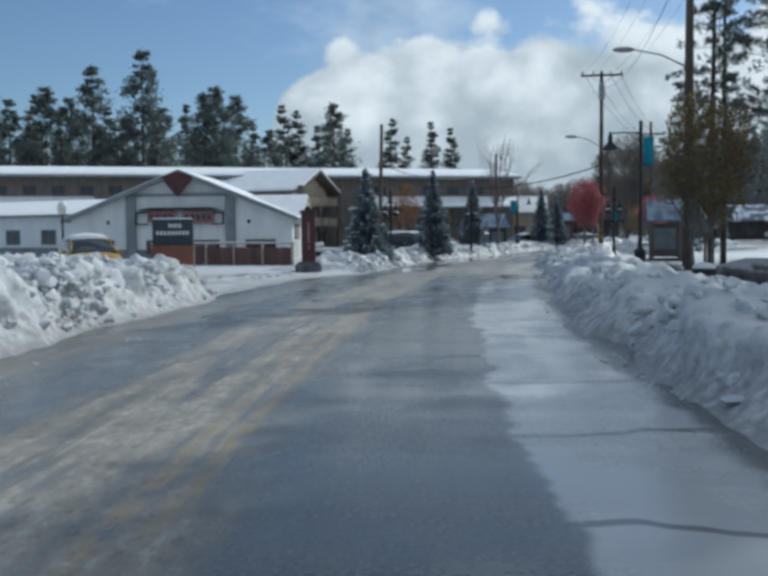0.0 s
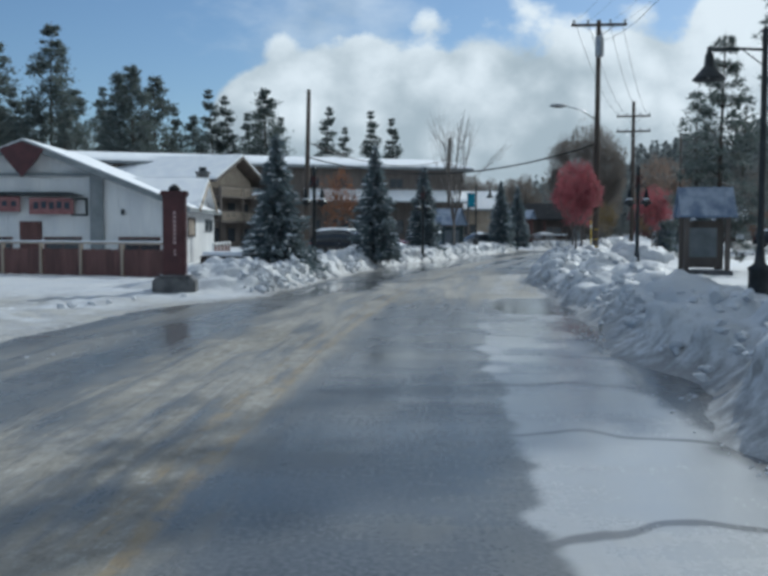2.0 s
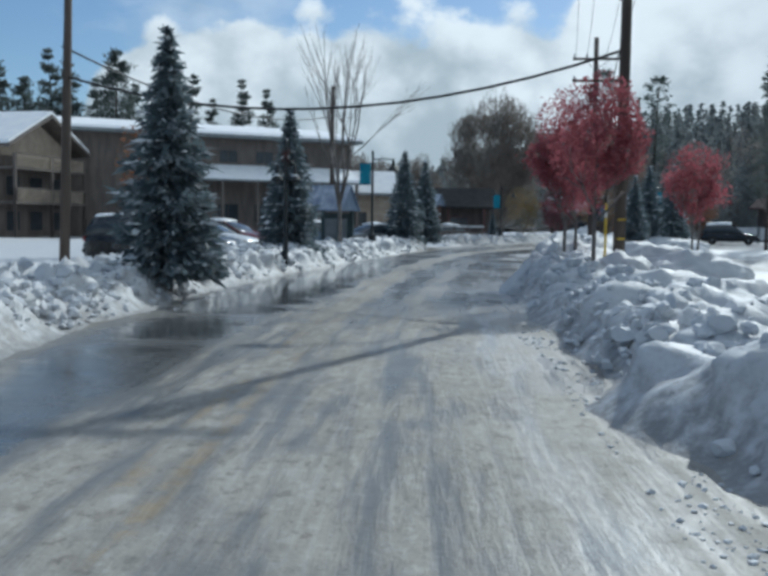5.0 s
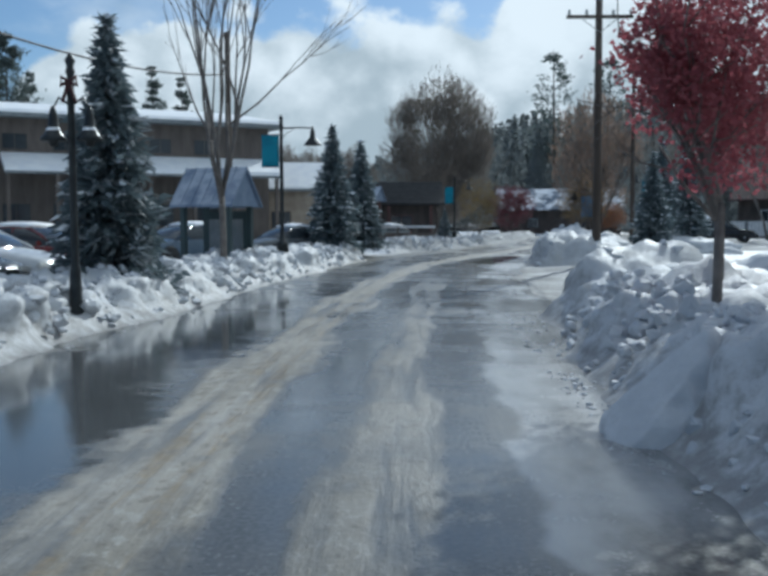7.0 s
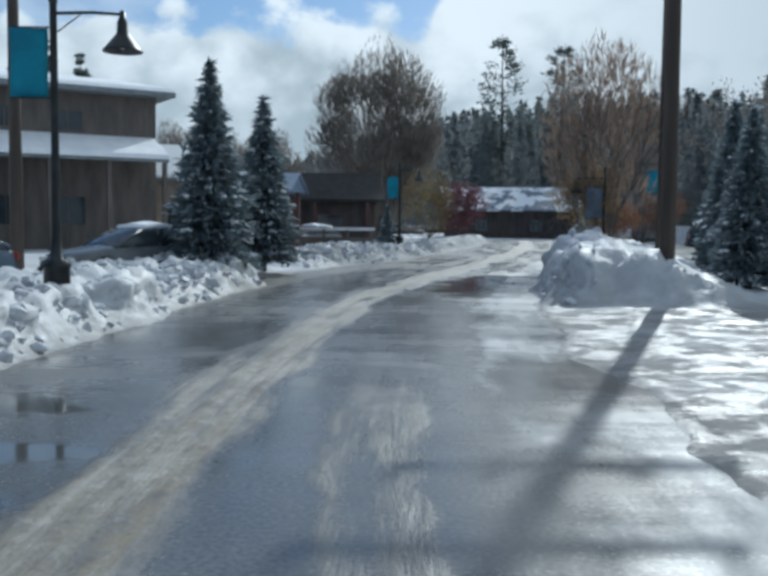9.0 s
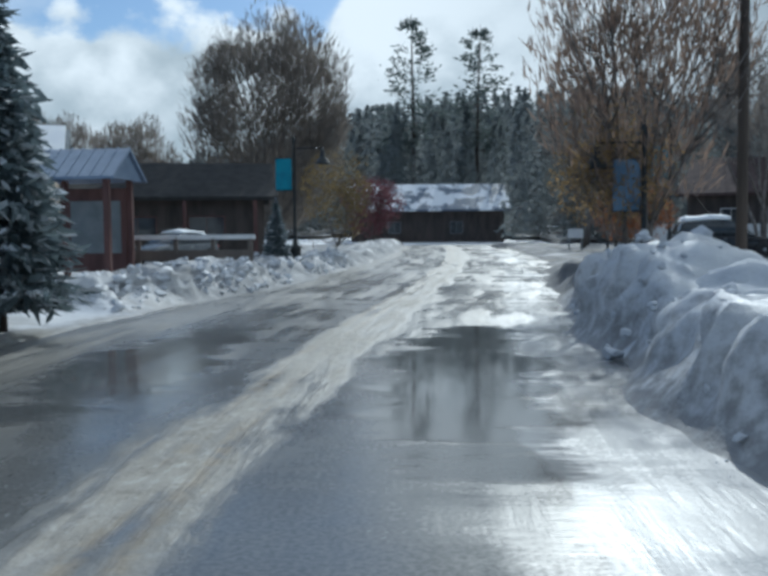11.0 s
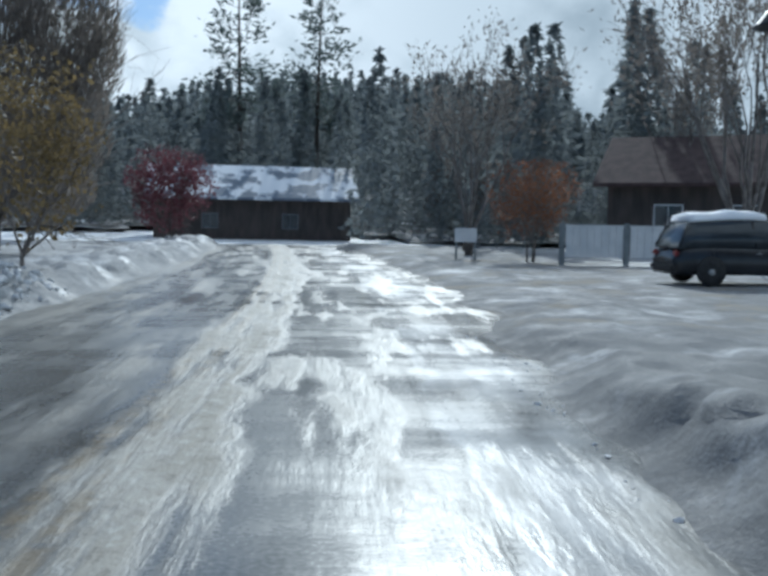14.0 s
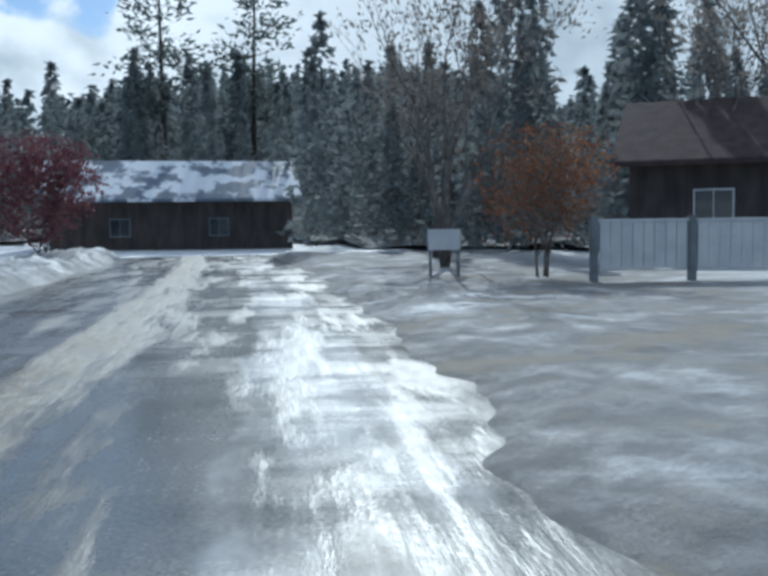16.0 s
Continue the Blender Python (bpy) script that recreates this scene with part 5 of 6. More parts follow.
def restaurant():
    t = thing("restaurant", "low white gabled restaurant with grey posts and snowy roof", "building", pose(-12.7, 55.9, 0, 0, 0, -1.5))
    W, E, A, D = 6.7, 2.8, 5.5, 8.6
    part("front_wall", prism("front_wall", [(-W, 0), (W, 0), (W, E), (0, A - 0.12), (-W, E)], 0, 0.2, M_WHITE), t, "white boarded gable wall")
    part("side_wall", boxes("side_wall", [((W - 0.1, D / 2 + 0.1, E / 2), (0.2, D - 0.2, E))], M_WHITE), t, "white side wall")
    part("side_wall", boxes("side_wall", [((-W + 0.1, D / 2 + 0.1, E / 2), (0.2, D - 0.2, E))], M_WHITE), t)
    part("back_wall", prism("back_wall", [(-W, 0), (W, 0), (W, E), (0, A - 0.12), (-W, E)], D, D + 0.2, M_WHITE), t)
    k = (A - E) / W
    for s in (-1, 1):
        o = 0.4
        part("roof_slope", prism("roof_slope", [(0, A), (s * (W + o), E - k * o), (s * (W + o), E - k * o - 0.16), (0, A - 0.16)], -0.6, D + 0.35, M_GREY), t, "grey roof boards")
        part("roof_snow", prism("roof_snow", [(0, A + 0.10), (s * (W + o - 0.05), E - k * o + 0.09), (s * (W + o), E - k * o + 0.01), (0, A + 0.01)], -0.52, D + 0.3, M_ROOFSNOW, 0.03), t, "smooth white snow")
        part("fascia", prism("fascia", [(0, A + 0.02), (s * (W + o), E - k * o + 0.02), (s * (W + o), E - k * o - 0.22), (0, A - 0.24)], -0.66, -0.6, M_GREY), t, "dark grey fascia board")
    for x in (-3.0, 3.0):
        part("pilaster", boxes("pilaster", [((x, -0.12, 2.0), (0.56, 0.24, 4.0)), ((x, -0.14, 0.25), (0.72, 0.3, 0.5))], M_GREY, 0.01), t, "grey timber post")
    part("beam", boxes("beam", [((0, -0.14, 4.06), (7.2, 0.2, 0.14))], M_GREY, 0.01), t, "thin grey beam")
    part("gable_ornament", prism("gable_ornament", [(-0.95, 5.12), (0, 5.44), (0.95, 5.12), (0.62, 4.62), (0, 3.9), (-0.62, 4.62)], -0.74, -0.66, M_MAROON, 0.01), t, "dark red shield under the ridge")
    b = part("sign_board", boxes("sign_board", [((-1.1, -0.3, 2.78), (1.7, 0.12, 0.66)), ((1.1, -0.3, 2.70), (1.9, 0.12, 0.72))], M_PALERED, 0.015), t, "faded red name boards with dark lettering")
    bars("lettering", b, [(0.45 + 0.33 * i, -0.37, 2.72 + 0.03 * (i % 2), 0.22, 0.3) for i in range(5)] + [(-1.7 + 0.4 * i, -0.37, 2.8, 0.22, 0.22) for i in range(4)], M_NAVY)
    for s in (-1, 1):
        part("bracket_frame", boxes("bracket_frame", [((s * 2.3, -0.34, 3.02), (0.7, 0.12, 0.09)), ((s * 2.3, -0.34, 2.32), (0.7, 0.12, 0.09)), ((s * 2.62, -0.34, 2.67), (0.09, 0.12, 0.75))], M_IRON, 0.01), t, "black lantern-shaped frame")
    part("awning", prism("awning", [(-1.9, 3.3), (1.9, 3.3), (2.5, 3.14), (-2.5, 3.14)], -0.5, 0.0, M_IRON), t)
    for x, w in ((-4.9, 1.5), (-1.4, 1.3), (1.5, 1.5), (4.8, 1.7)):
        window(t, x, 0.95, w, 0.7, -0.05, M_REDWOOD)
    part("door", boxes("door", [((0.1, -0.03, 1.02), (0.95, 0.07, 2.04))], M_REDWOOD, 0.01), t, "dark timber entrance door")
    part("wainscot", boxes("wainscot", [((0, -0.02, 0.4), (2 * W - 0.1, 0.05, 0.8))], M_GREY), t, "grey lower wall")
    for x in (-4.4, 4.1):
        l = part("wall_lamp", boxes("wall_lamp", [((x, -0.08, 2.45), (0.14, 0.16, 0.24))], M_IRON, 0.02), t, "small black wall lamp")
    # boards of the front, standing proud as thin cover strips
    strip = boxes("batten", [((0, -0.012, 0), (0.04, 0.024, 1.0))], M_WHITE)
    for i in range(-13, 14):
        x = i * 0.485
        top = A - 0.2 - k * abs(x)
        if abs(abs(x) - 3.0) < 0.32:
            continue
        part("batten", strip, t, "", pose(x, 0, (0.8 + top) / 2) @ Matrix.Diagonal((1, 1, top - 0.8, 1)))
    # the side towards the road: windows, a small gabled porch and its rail
    f = part("window", boxes("window", [((0.03, 1.9, 2.22), (0.07, 1.7, 0.09)), ((0.03, 1.9, 1.42), (0.09, 1.7, 0.09)), ((0.03, 1.09, 1.82), (0.07, 0.09, 0.71)), ((0.03, 2.71, 1.82), (0.07, 0.09, 0.71))], M_BROWN), t, "dark timber frame", pose(W, 0, 0))
    part("pane", boxes("pane", [((0.012, 1.9, 1.82), (0.024, 1.53, 0.71))], M_TAN), f, "closed tan blind")
    for y in (6.3, 7.6):
        f = part("window", boxes("window", [((0.03, y, 2.2), (0.06, 0.92, 0.06)), ((0.03, y, 1.62), (0.08, 0.92, 0.06)), ((0.03, y - 0.43, 1.91), (0.06, 0.06, 0.52)), ((0.03, y + 0.43, 1.91), (0.06, 0.06, 0.52))], M_GREY), t, "narrow side window", pose(W, 0, 0))
        part("pane", boxes("pane", [((0.012, y, 1.91), (0.024, 0.8, 0.52))], M_PANE), f, "dark glass")
    swap = pose(W, 0, 0) @ Matrix(((0, 1, 0, 0), (1, 0, 0, 0), (0, 0, 1, 0), (0, 0, 0, 1)))
    po = part("dormer", prism("dormer", [(2.2, 2.62), (6.8, 2.62), (6.8, 2.78), (4.5, 3.98), (2.2, 2.78)], -3.4, 0.1, M_WHITE), t, "white cross gable over the side door", swap)
    for s in (-1, 1):
        part("verge_board", prism("verge_board", [(4.5, 4.06), (4.5 + s * 2.7, 2.66), (4.5 + s * 2.7, 2.52), (4.5, 3.92)], 0.42, 0.48, M_TAN), po, "tan verge board")
        part("dormer_roof", prism("dormer_roof", [(4.5, 4.22), (4.5 + s * 2.7, 2.82), (4.5 + s * 2.7, 2.62), (4.5, 4.02)], -3.4, 0.42, M_ROOFSNOW), po, "snow-covered little roof")
    for i in range(6):
        part("rail_post", boxes("rail_post", [((W + 1.2, 0.6 + i * 1.1, 0.55), (0.09, 0.09, 1.1))], M_WHITE, 0.01), t)
    for i in range(26):
        part("rail_board", boxes("rail_board", [((W + 1.2, 0.75 + i * 0.208, 0.58), (0.025, 0.17, 0.72))], M_REDWOOD), t)
    part("rail", boxes("rail", [((W + 1.2, 3.35, 1.08), (0.09, 5.7, 0.07))], M_WHITE, 0.01), t, "white porch rail")
    rear = part("rear_wing", boxes("rear_wing", [((-1.0, D + 2.2, 1.3), (11.0, 4.0, 2.6))], M_WHITE), t, "low white rear wing")
    part("rear_roof", boxes("rear_roof", [((-1.0, D + 2.3, 2.72), (11.4, 4.2, 0.2))], M_ROOFSNOW, 0.04), rear, "snow-covered flat roof")
    ch = part("chimney", boxes("chimney", [((W - 0.7, D + 1.1, 2.4), (0.6, 0.6, 4.8)), ((W - 0.7, D + 1.1, 4.78), (0.72, 0.72, 0.12))], M_STONE, 0.02), t, "grey block chimney")
    part("cap", boxes("cap", [((W - 0.7, D + 1.1, 4.96), (0.36, 0.36, 0.24))], M_IRON, 0.01), ch)
    return t


def restaurant_wing():
    t = thing("restaurant_wing", "low white wing with snow-covered roof", "building", pose(-12.7, 57.4, 0, 0, 0, -27.8))
    part("wall", boxes("wall", [((-19.6, 3.0, 1.5), (22.0, 6.0, 3.0))], M_WHITE), t, "white boarded wall")
    part("wainscot", boxes("wainscot", [((-19.6, -0.03, 0.45), (21.9, 0.05, 0.9))], M_GREY), t)
    part("roof", prism("roof", [(-31.2, 2.95), (-7.9, 2.95), (-7.9, 3.12), (-31.2, 3.12)], -0.5, 6.4, M_GREY), t, "grey eaves")
    bm = bmesh.new()
    lo = [bm.verts.new(p) for p in ((-31.3, -0.5, 3.13), (-7.9, -0.5, 3.13), (-7.9, 6.4, 3.13), (-31.3, 6.4, 3.13))]
    hi = [bm.verts.new(p) for p in ((-31.0, 0.2, 3.35), (-8.2, 0.2, 3.35), (-8.2, 4.5, 4.3), (-31.0, 4.5, 4.3))]
    bm.faces.new(lo)
    bm.faces.new(hi)
    for i in range(4):
        bm.faces.new((lo[i], lo[(i + 1) % 4], hi[(i + 1) % 4], hi[i]))
    part("roof_snow", bm_mesh("roof_snow", bm, M_ROOFSNOW), t, "thick white snow")
    for x in (-12, -15.5, -19):
        window(t, x, 1.6, 1.3, 0.9, 0.0, M_GREY)


restaurant()
restaurant_wing()


def ramp_fence():
    """The red-brown boarded ramp before the restaurant."""
    m = pose(-11.0, 47.5, 0, 0, 0, -26)
    t = thing("ramp_fence", "red-brown boarded ramp fence with pale handrail", "fence", m)
    for i in range(6):
        part("post", boxes("post", [((-1.6 + i * 1.7, 0, 0.62), (0.11, 0.11, 1.25))], M_TAN, 0.01), t, "pale timber post")
    for i in range(40):
        part("board", boxes("board", [((-1.5 + i * 0.2105, 0.0, 0.58), (0.196, 0.03, 0.86 + 0.02 * (i % 3)))], M_REDWOOD), t)
    part("handrail", boxes("handrail", [((2.65, 0, 1.22), (8.7, 0.14, 0.06))], M_TAN, 0.01), t, "pale timber handrail")
    part("rail_snow", boxes("rail_snow", [((2.65, 0, 1.275), (8.6, 0.12, 0.05))], M_ROOFSNOW, 0.02), t, "thin snow")


ramp_fence()


def menu_sign():
    t = thing("roadside_sign", "dark navy restaurant sign on a brick base", "sign", pose(-9.0, 38.1, 0.05, 0, 0, 4))
    b = part("brick_base", boxes("brick_base", [((0, 0.02, 0.55), (1.66, 0.46, 1.1))], M_STONE), t, "brick base with snow on its ledge")
    one = boxes("brick", [((0, 0, 0), (0.20, 0.03, 0.065))], M_BRICK, 0.006)
    for r in range(14):
        for c in range(8):
            part("brick", one, b, "", pose(-0.74 + c * 0.211 + (0.05 if r % 2 else -0.05), -0.222, 0.06 + r * 0.078))
    part("ledge", boxes("ledge", [((0, 0, 1.12), (1.8, 0.6, 0.07))], M_BRICK, 0.01), t)
    p = part("panel", boxes("panel", [((0, 0, 1.7), (1.64, 0.22, 1.08))], M_NAVY, 0.015), t, "dark navy panel with cream lettering")
    bars("lettering", p, [(-0.12 + 0.11 * i, -0.117, 1.98, 0.07, 0.17 - 0.03 * (i % 2)) for i in range(5)] + [(-0.6 + 0.15 * i, -0.117, 1.68, 0.10, 0.15) for i in range(9)])
    part("panel_snow", boxes("panel_snow", [((0, 0, 2.27), (1.6, 0.2, 0.06))], M_ROOFSNOW, 0.02), t, "line of snow")
    return t


menu_sign()


def pylon_sign():
    t = thing("pylon_sign", "tall maroon pylon sign on a dark stone base", "sign", pose(-3.45, 38.1, 0.05, 0, 0, 2))
    part("stone_base", boxes("stone_base", [((0, 0, 0.2), (1.05, 0.85, 0.4)), ((0, 0, 0.43), (0.86, 0.7, 0.08))], M_STONE, 0.05), t, "dark field stone base")
    s = part("shaft", boxes("shaft", [((0, 0, 1.45), (0.56, 0.42, 2.05)), ((0, 0, 2.5), (0.66, 0.5, 0.14))], M_MAROON, 0.03), t, "maroon painted shaft")
    part("face", boxes("face", [((0.0, -0.214, 1.5), (0.36, 0.02, 1.55))], M_MAROON, 0.006), s, "recessed maroon face")
    bars("lettering", s, [(0.02, -0.226, 2.02 - 0.105 * i, 0.075, 0.07) for i in range(8)] + [(0.02, -0.226, 1.08 - 0.09 * i, 0.06, 0.05) for i in range(2)], M_FAINT)
    part("finial", lathe("finial", [(0.12, 2.57), (0.16, 2.62), (0.1, 2.7), (0.02, 2.74)], M_IRON, 10), t)


pylon_sign()

# ================= the lodge =================
def lodge():
    t = thing("lodge", "long brown two-storey lodge with snow-covered roofs", "building", pose(0, 116.0, 0, 0, 0, 13.0))
    X0, X1, H = -54.0, 15.8, 8.5
    L, C = X1 - X0, (X0 + X1) / 2
    part("wall", boxes("wall", [((C, 5.0, H / 2), (L, 10.0, H))], M_BROWN), t, "brown timber and stucco walls")
    part("roof", prism("roof", [(X0 - 0.8, H), (X1 + 0.8, H), (X1 + 0.8, H + 0.25), (X0 - 0.8, H + 0.25)], -1.1, 11.0, M_GREY), t, "dark eaves")
    bm = bmesh.new()
    lo = [bm.verts.new(p) for p in ((X0 - 0.8, -1.1, H + 0.26), (X1 + 0.8, -1.1, H + 0.26), (X1 + 0.8, 11, H + 0.26), (X0 - 0.8, 11, H + 0.26))]
    hi = [bm.verts.new(p) for p in ((X0 - 0.5, -0.8, H + 0.5), (X1 + 0.5, -0.8, H + 0.5), (X1 - 1, 5, H + 1.6), (X0 + 1, 5, H + 1.6))]
    bm.faces.new(lo)
    bm.faces.new(hi)
    for i in range(4):
        bm.faces.new((lo[i], lo[(i + 1) % 4], hi[(i + 1) % 4], hi[i]))
    part("roof_snow", bm_mesh("roof_snow", bm, M_ROOFSNOW), t, "white snow")
    # lower roofs over the walkway
    for x, w in ((-43.0, 15.0), (-21.5, 10.0), (6.6, 18.2)):
        part("skirt_roof", prism("skirt_roof", [(0.2, 5.75), (-2.6, 4.95), (-2.6, 4.8), (0.2, 5.5)], x - w / 2, x + w / 2, M_GREY), t, "lower lean-to roof", Matrix(((0, 1, 0, 0), (1, 0, 0, 0), (0, 0, 1, 0), (0, 0, 0, 1))))
        part("skirt_snow", prism("skirt_snow", [(0.0, 6.30), (-2.62, 5.22), (-2.66, 4.97), (0.0, 5.76)], x - w / 2, x + w / 2, M_ROOFSNOW), t, "white snow", Matrix(((0, 1, 0, 0), (1, 0, 0, 0), (0, 0, 1, 0), (0, 0, 0, 1))))
        for i in range(int(w / 3) + 1):
            part("post", boxes("post", [((x - w / 2 + 0.2 + i * (w - 0.4) / int(w / 3), -2.4, 2.4), (0.22, 0.22, 4.8))], M_BROWN), t)
    for i in range(21):
        x = X0 + 2 + i * 3.15
        if -15.6 < x < -4.0:
            continue
        window(t, x, 7.0, 1.5, 1.0, 0.0, M_BROWN)
        window(t, x, 2.2, 1.7, 1.5, 0.0, M_BROWN)
    # the chalet wing: its gable end, with balconies, turned towards the road
    wing = pose(-10.95, -4.6, 0, 0, 0, -35) @ Matrix(((0, 1, 0, 0), (1, 0, 0, 0), (0, 0, 1, 0), (0, 0, 0, 1)))
    g = part("chalet_wing", prism("chalet_wing", [(-4.4, 0), (4.4, 0), (4.4, 6.7), (0, 8.75), (-4.4, 6.7)], -12.0, 0.0, M_BROWN), t, "brown wing with a tan gable end", wing)
    part("gable_panel", prism("gable_panel", [(-4.3, 5.9), (4.3, 5.9), (4.3, 6.68), (0, 8.7), (-4.3, 6.68)], 0.01, 0.08, M_TAN), g, "tan gable panel")
    k = 2.05 / 4.4
    for s in (-1, 1):
        part("gable_roof", prism("gable_roof", [(0, 9.1), (s * 5.4, 9.1 - k * 5.4), (s * 5.4, 8.85 - k * 5.4), (0, 8.85)], -12.5, 1.5, M_BROWN), g, "brown boarded eaves")
        part("gable_snow", prism("gable_snow", [(0, 9.36), (s * 5.3, 9.34 - k * 5.3), (s * 5.4, 9.12 - k * 5.4), (0, 9.12)], -12.4, 1.42, M_ROOFSNOW), g, "white snow")
    for z in (2.6, 5.0):
        b = part("balcony", boxes("balcony", [((0, 0.75, z), (9.4, 1.45, 0.18)), ((0, 1.42, z + 1.0), (9.4, 0.08, 0.10))], M_BROWN), g, "timber balcony")
        for i in range(30):
            part("baluster", boxes("baluster", [((-4.6 + i * 0.317, 1.42, z + 0.52), (0.09, 0.05, 0.9))], M_TAN), b)
        for x in (-4.6, 0.0, 4.6):
            part("post", boxes("post", [((x, 1.36, z / 2 + 0.5), (0.2, 0.2, z + 1.0))], M_BROWN), b)
    for z in (1.3, 3.8):
        for x in (-2.9, 0.0, 2.9):
            f = part("window", boxes("window", [((x, 0.04, z), (1.8, 0.07, 1.6))], M_BROWN), g, "timber window frame")
            part("pane", boxes("pane", [((x, 0.085, z), (1.55, 0.02, 1.35))], M_PANE), f, "dark glass")
    for y in (-9.0, -6.0, -3.0):
        f = part("window", boxes("window", [((-4.43, y, 4.6), (0.07, 1.6, 1.3))], M_BROWN), g, "timber window frame")
        part("pane", boxes("pane", [((-4.475, y, 4.6), (0.02, 1.35, 1.05))], M_PANE), f, "dark glass")
    # stepped snowy roofs further back
    for x, y, z, w in ((-30, 6, 9.4, 10), (-21, 8, 9.9, 9), (-37, 9, 9.2, 9)):
        part("upper_roof", prism("upper_roof", [(x - w / 2, z - 0.9), (x + w / 2, z - 0.9), (x + w / 2 - 1.2, z + 0.2), (x - w / 2 + 1.2, z + 0.2)], y - 3, y + 3, M_ROOFSNOW), t, "stepped snowy roof")


lodge()


def side_house():
    """The tan house past the lodge's end."""
    t = thing("tan_house", "tan stucco house with snow-patched roof beside the lodge", "building", pose(15.4, 124.0, 0, 0, 0, -8))
    part("wall", boxes("wall", [((0, 3, 2.2), (9, 6, 4.4))], M_TAN), t, "tan stucco wall")
    for s in (-1, 1):
        part("roof_slope", prism("roof_slope", [(0, 6.4), (s * 3.8, 4.3), (s * 3.8, 4.1), (0, 6.2)], -5.2, 5.2, M_GREY), t, "dark roof", pose(0, 3, 0, 0, 0, 90))
        part("roof_snow", prism("roof_snow", [(0, 6.58), (s * 3.7, 4.48), (s * 3.8, 4.31), (0, 6.41)], -5.0, 3.0, M_ROOFSNOW), t, "patchy white snow", pose(0, 3, 0, 0, 0, 90))
    for x in (-2.5, 1.5):
        window(t, x, 1.9, 1.4, 1.2, 0.0, M_BROWN)


side_house()


def pavilion(name, x, y, turn, w, d, eave, ridge, label, wall_mat=M_BROWN):
    """A small notice-board shelter with a blue metal roof."""
    t = thing(name, label, "shelter", pose(x, y, 0.1, 0, 0, turn))
    for sx in (-1, 1):
        for sy in (-1, 1):
            part("post", boxes("post", [((sx * w * 0.36, sy * d * 0.34, eave / 2), (0.16, 0.16, eave))], wall_mat, 0.01), t)
    part("back_panel", boxes("back_panel", [((0, d * 0.30, eave * 0.52), (w * 0.66, 0.08, eave * 0.8))], wall_mat), t, "brown boarded panel")
    part("notice_board", boxes("notice_board", [((0, d * 0.30 - 0.06, eave * 0.55), (w * 0.55, 0.04, eave * 0.5))], M_GREY), t, "grey notice board")
    part("plinth", boxes("plinth", [((0, 0, 0.1), (w * 0.9, d * 0.85, 0.2))], M_STONE, 0.02), t)
    for s in (-1, 1):
        r = part("roof_slope", prism("roof_slope", [(0, ridge), (s * d / 2, eave), (s * d / 2, eave - 0.07), (0, ridge - 0.07)], -w / 2, w / 2, M_BLUEROOF), t, "blue standing-seam metal roof", pose(0, 0, 0, 0, 0, 90))
        for i in range(int(w / 0.3) + 1):
            yy = -w / 2 + 0.03 + i * (w - 0.06) / int(w / 0.3)
            part("seam", prism("seam", [(0, ridge + 0.035), (s * d / 2, eave + 0.035), (s * d / 2, eave + 0.004), (0, ridge + 0.004)], yy - 0.015, yy + 0.015, M_BLUEROOF), r)
    for sy in (-1, 1):
        gp = part("gable_panel", prism("gable_panel", [(-d / 2 + 0.1, eave - 0.04), (d / 2 - 0.1, eave - 0.04), (0, ridge - 0.1)], sy * (w / 2 - 0.12) - 0.03, sy * (w / 2 - 0.12) + 0.03, M_BLUEROOF), t, "pale blue gable panel", pose(0, 0, 0, 0, 0, 90))
    return t


pavilion("pavilion", 13.6, 46.6, -12, 1.9, 1.7, 2.1, 3.1, "small wooden shelter with blue metal roof in snow")
pavilion("pavilion", 8.6, 78.8, -34, 2.05, 1.9, 2.05, 3.15, "dark green wooden shelter with blue metal roof before the lodge", M_GREENWALL)
pavilion("pavilion", 19.2, 106.0, -30, 2.6, 2.4, 2.9, 3.7, "red-brown wooden shelter at the lot", M_REDWOOD)

# ================= vehicles =================
def loft(name, rings, mat):
    """A skin over a row of open cross-sections, closed at both ends."""
    m = len(rings[0])
    verts = [v for r in rings for v in r]
    faces = [(i * m + k, i * m + k + 1, (i + 1) * m + k + 1, (i + 1) * m + k) for i in range(len(rings) - 1) for k in range(m - 1)]
    faces += [((i + 1) * m, (i + 1) * m + m - 1, i * m + m - 1, i * m) for i in range(len(rings) - 1)]
    faces += [tuple(range(m)), tuple(range(len(verts) - m, len(verts)))[::-1]]
    me = mesh(name, verts, faces, mat, True)
    bm = bmesh.new()
    bm.from_mesh(me)
    bmesh.ops.recalc_face_normals(bm, faces=bm.faces)
    bm.to_mesh(me)
    bm.free()
    return me


def mirrored(x, half):
    """A full cross-section at x from its right half, sill to middle."""
    return [(x, y, z) for y, z in half] + [(x, -y, z) for y, z in half[::-1] if y > 0.001]


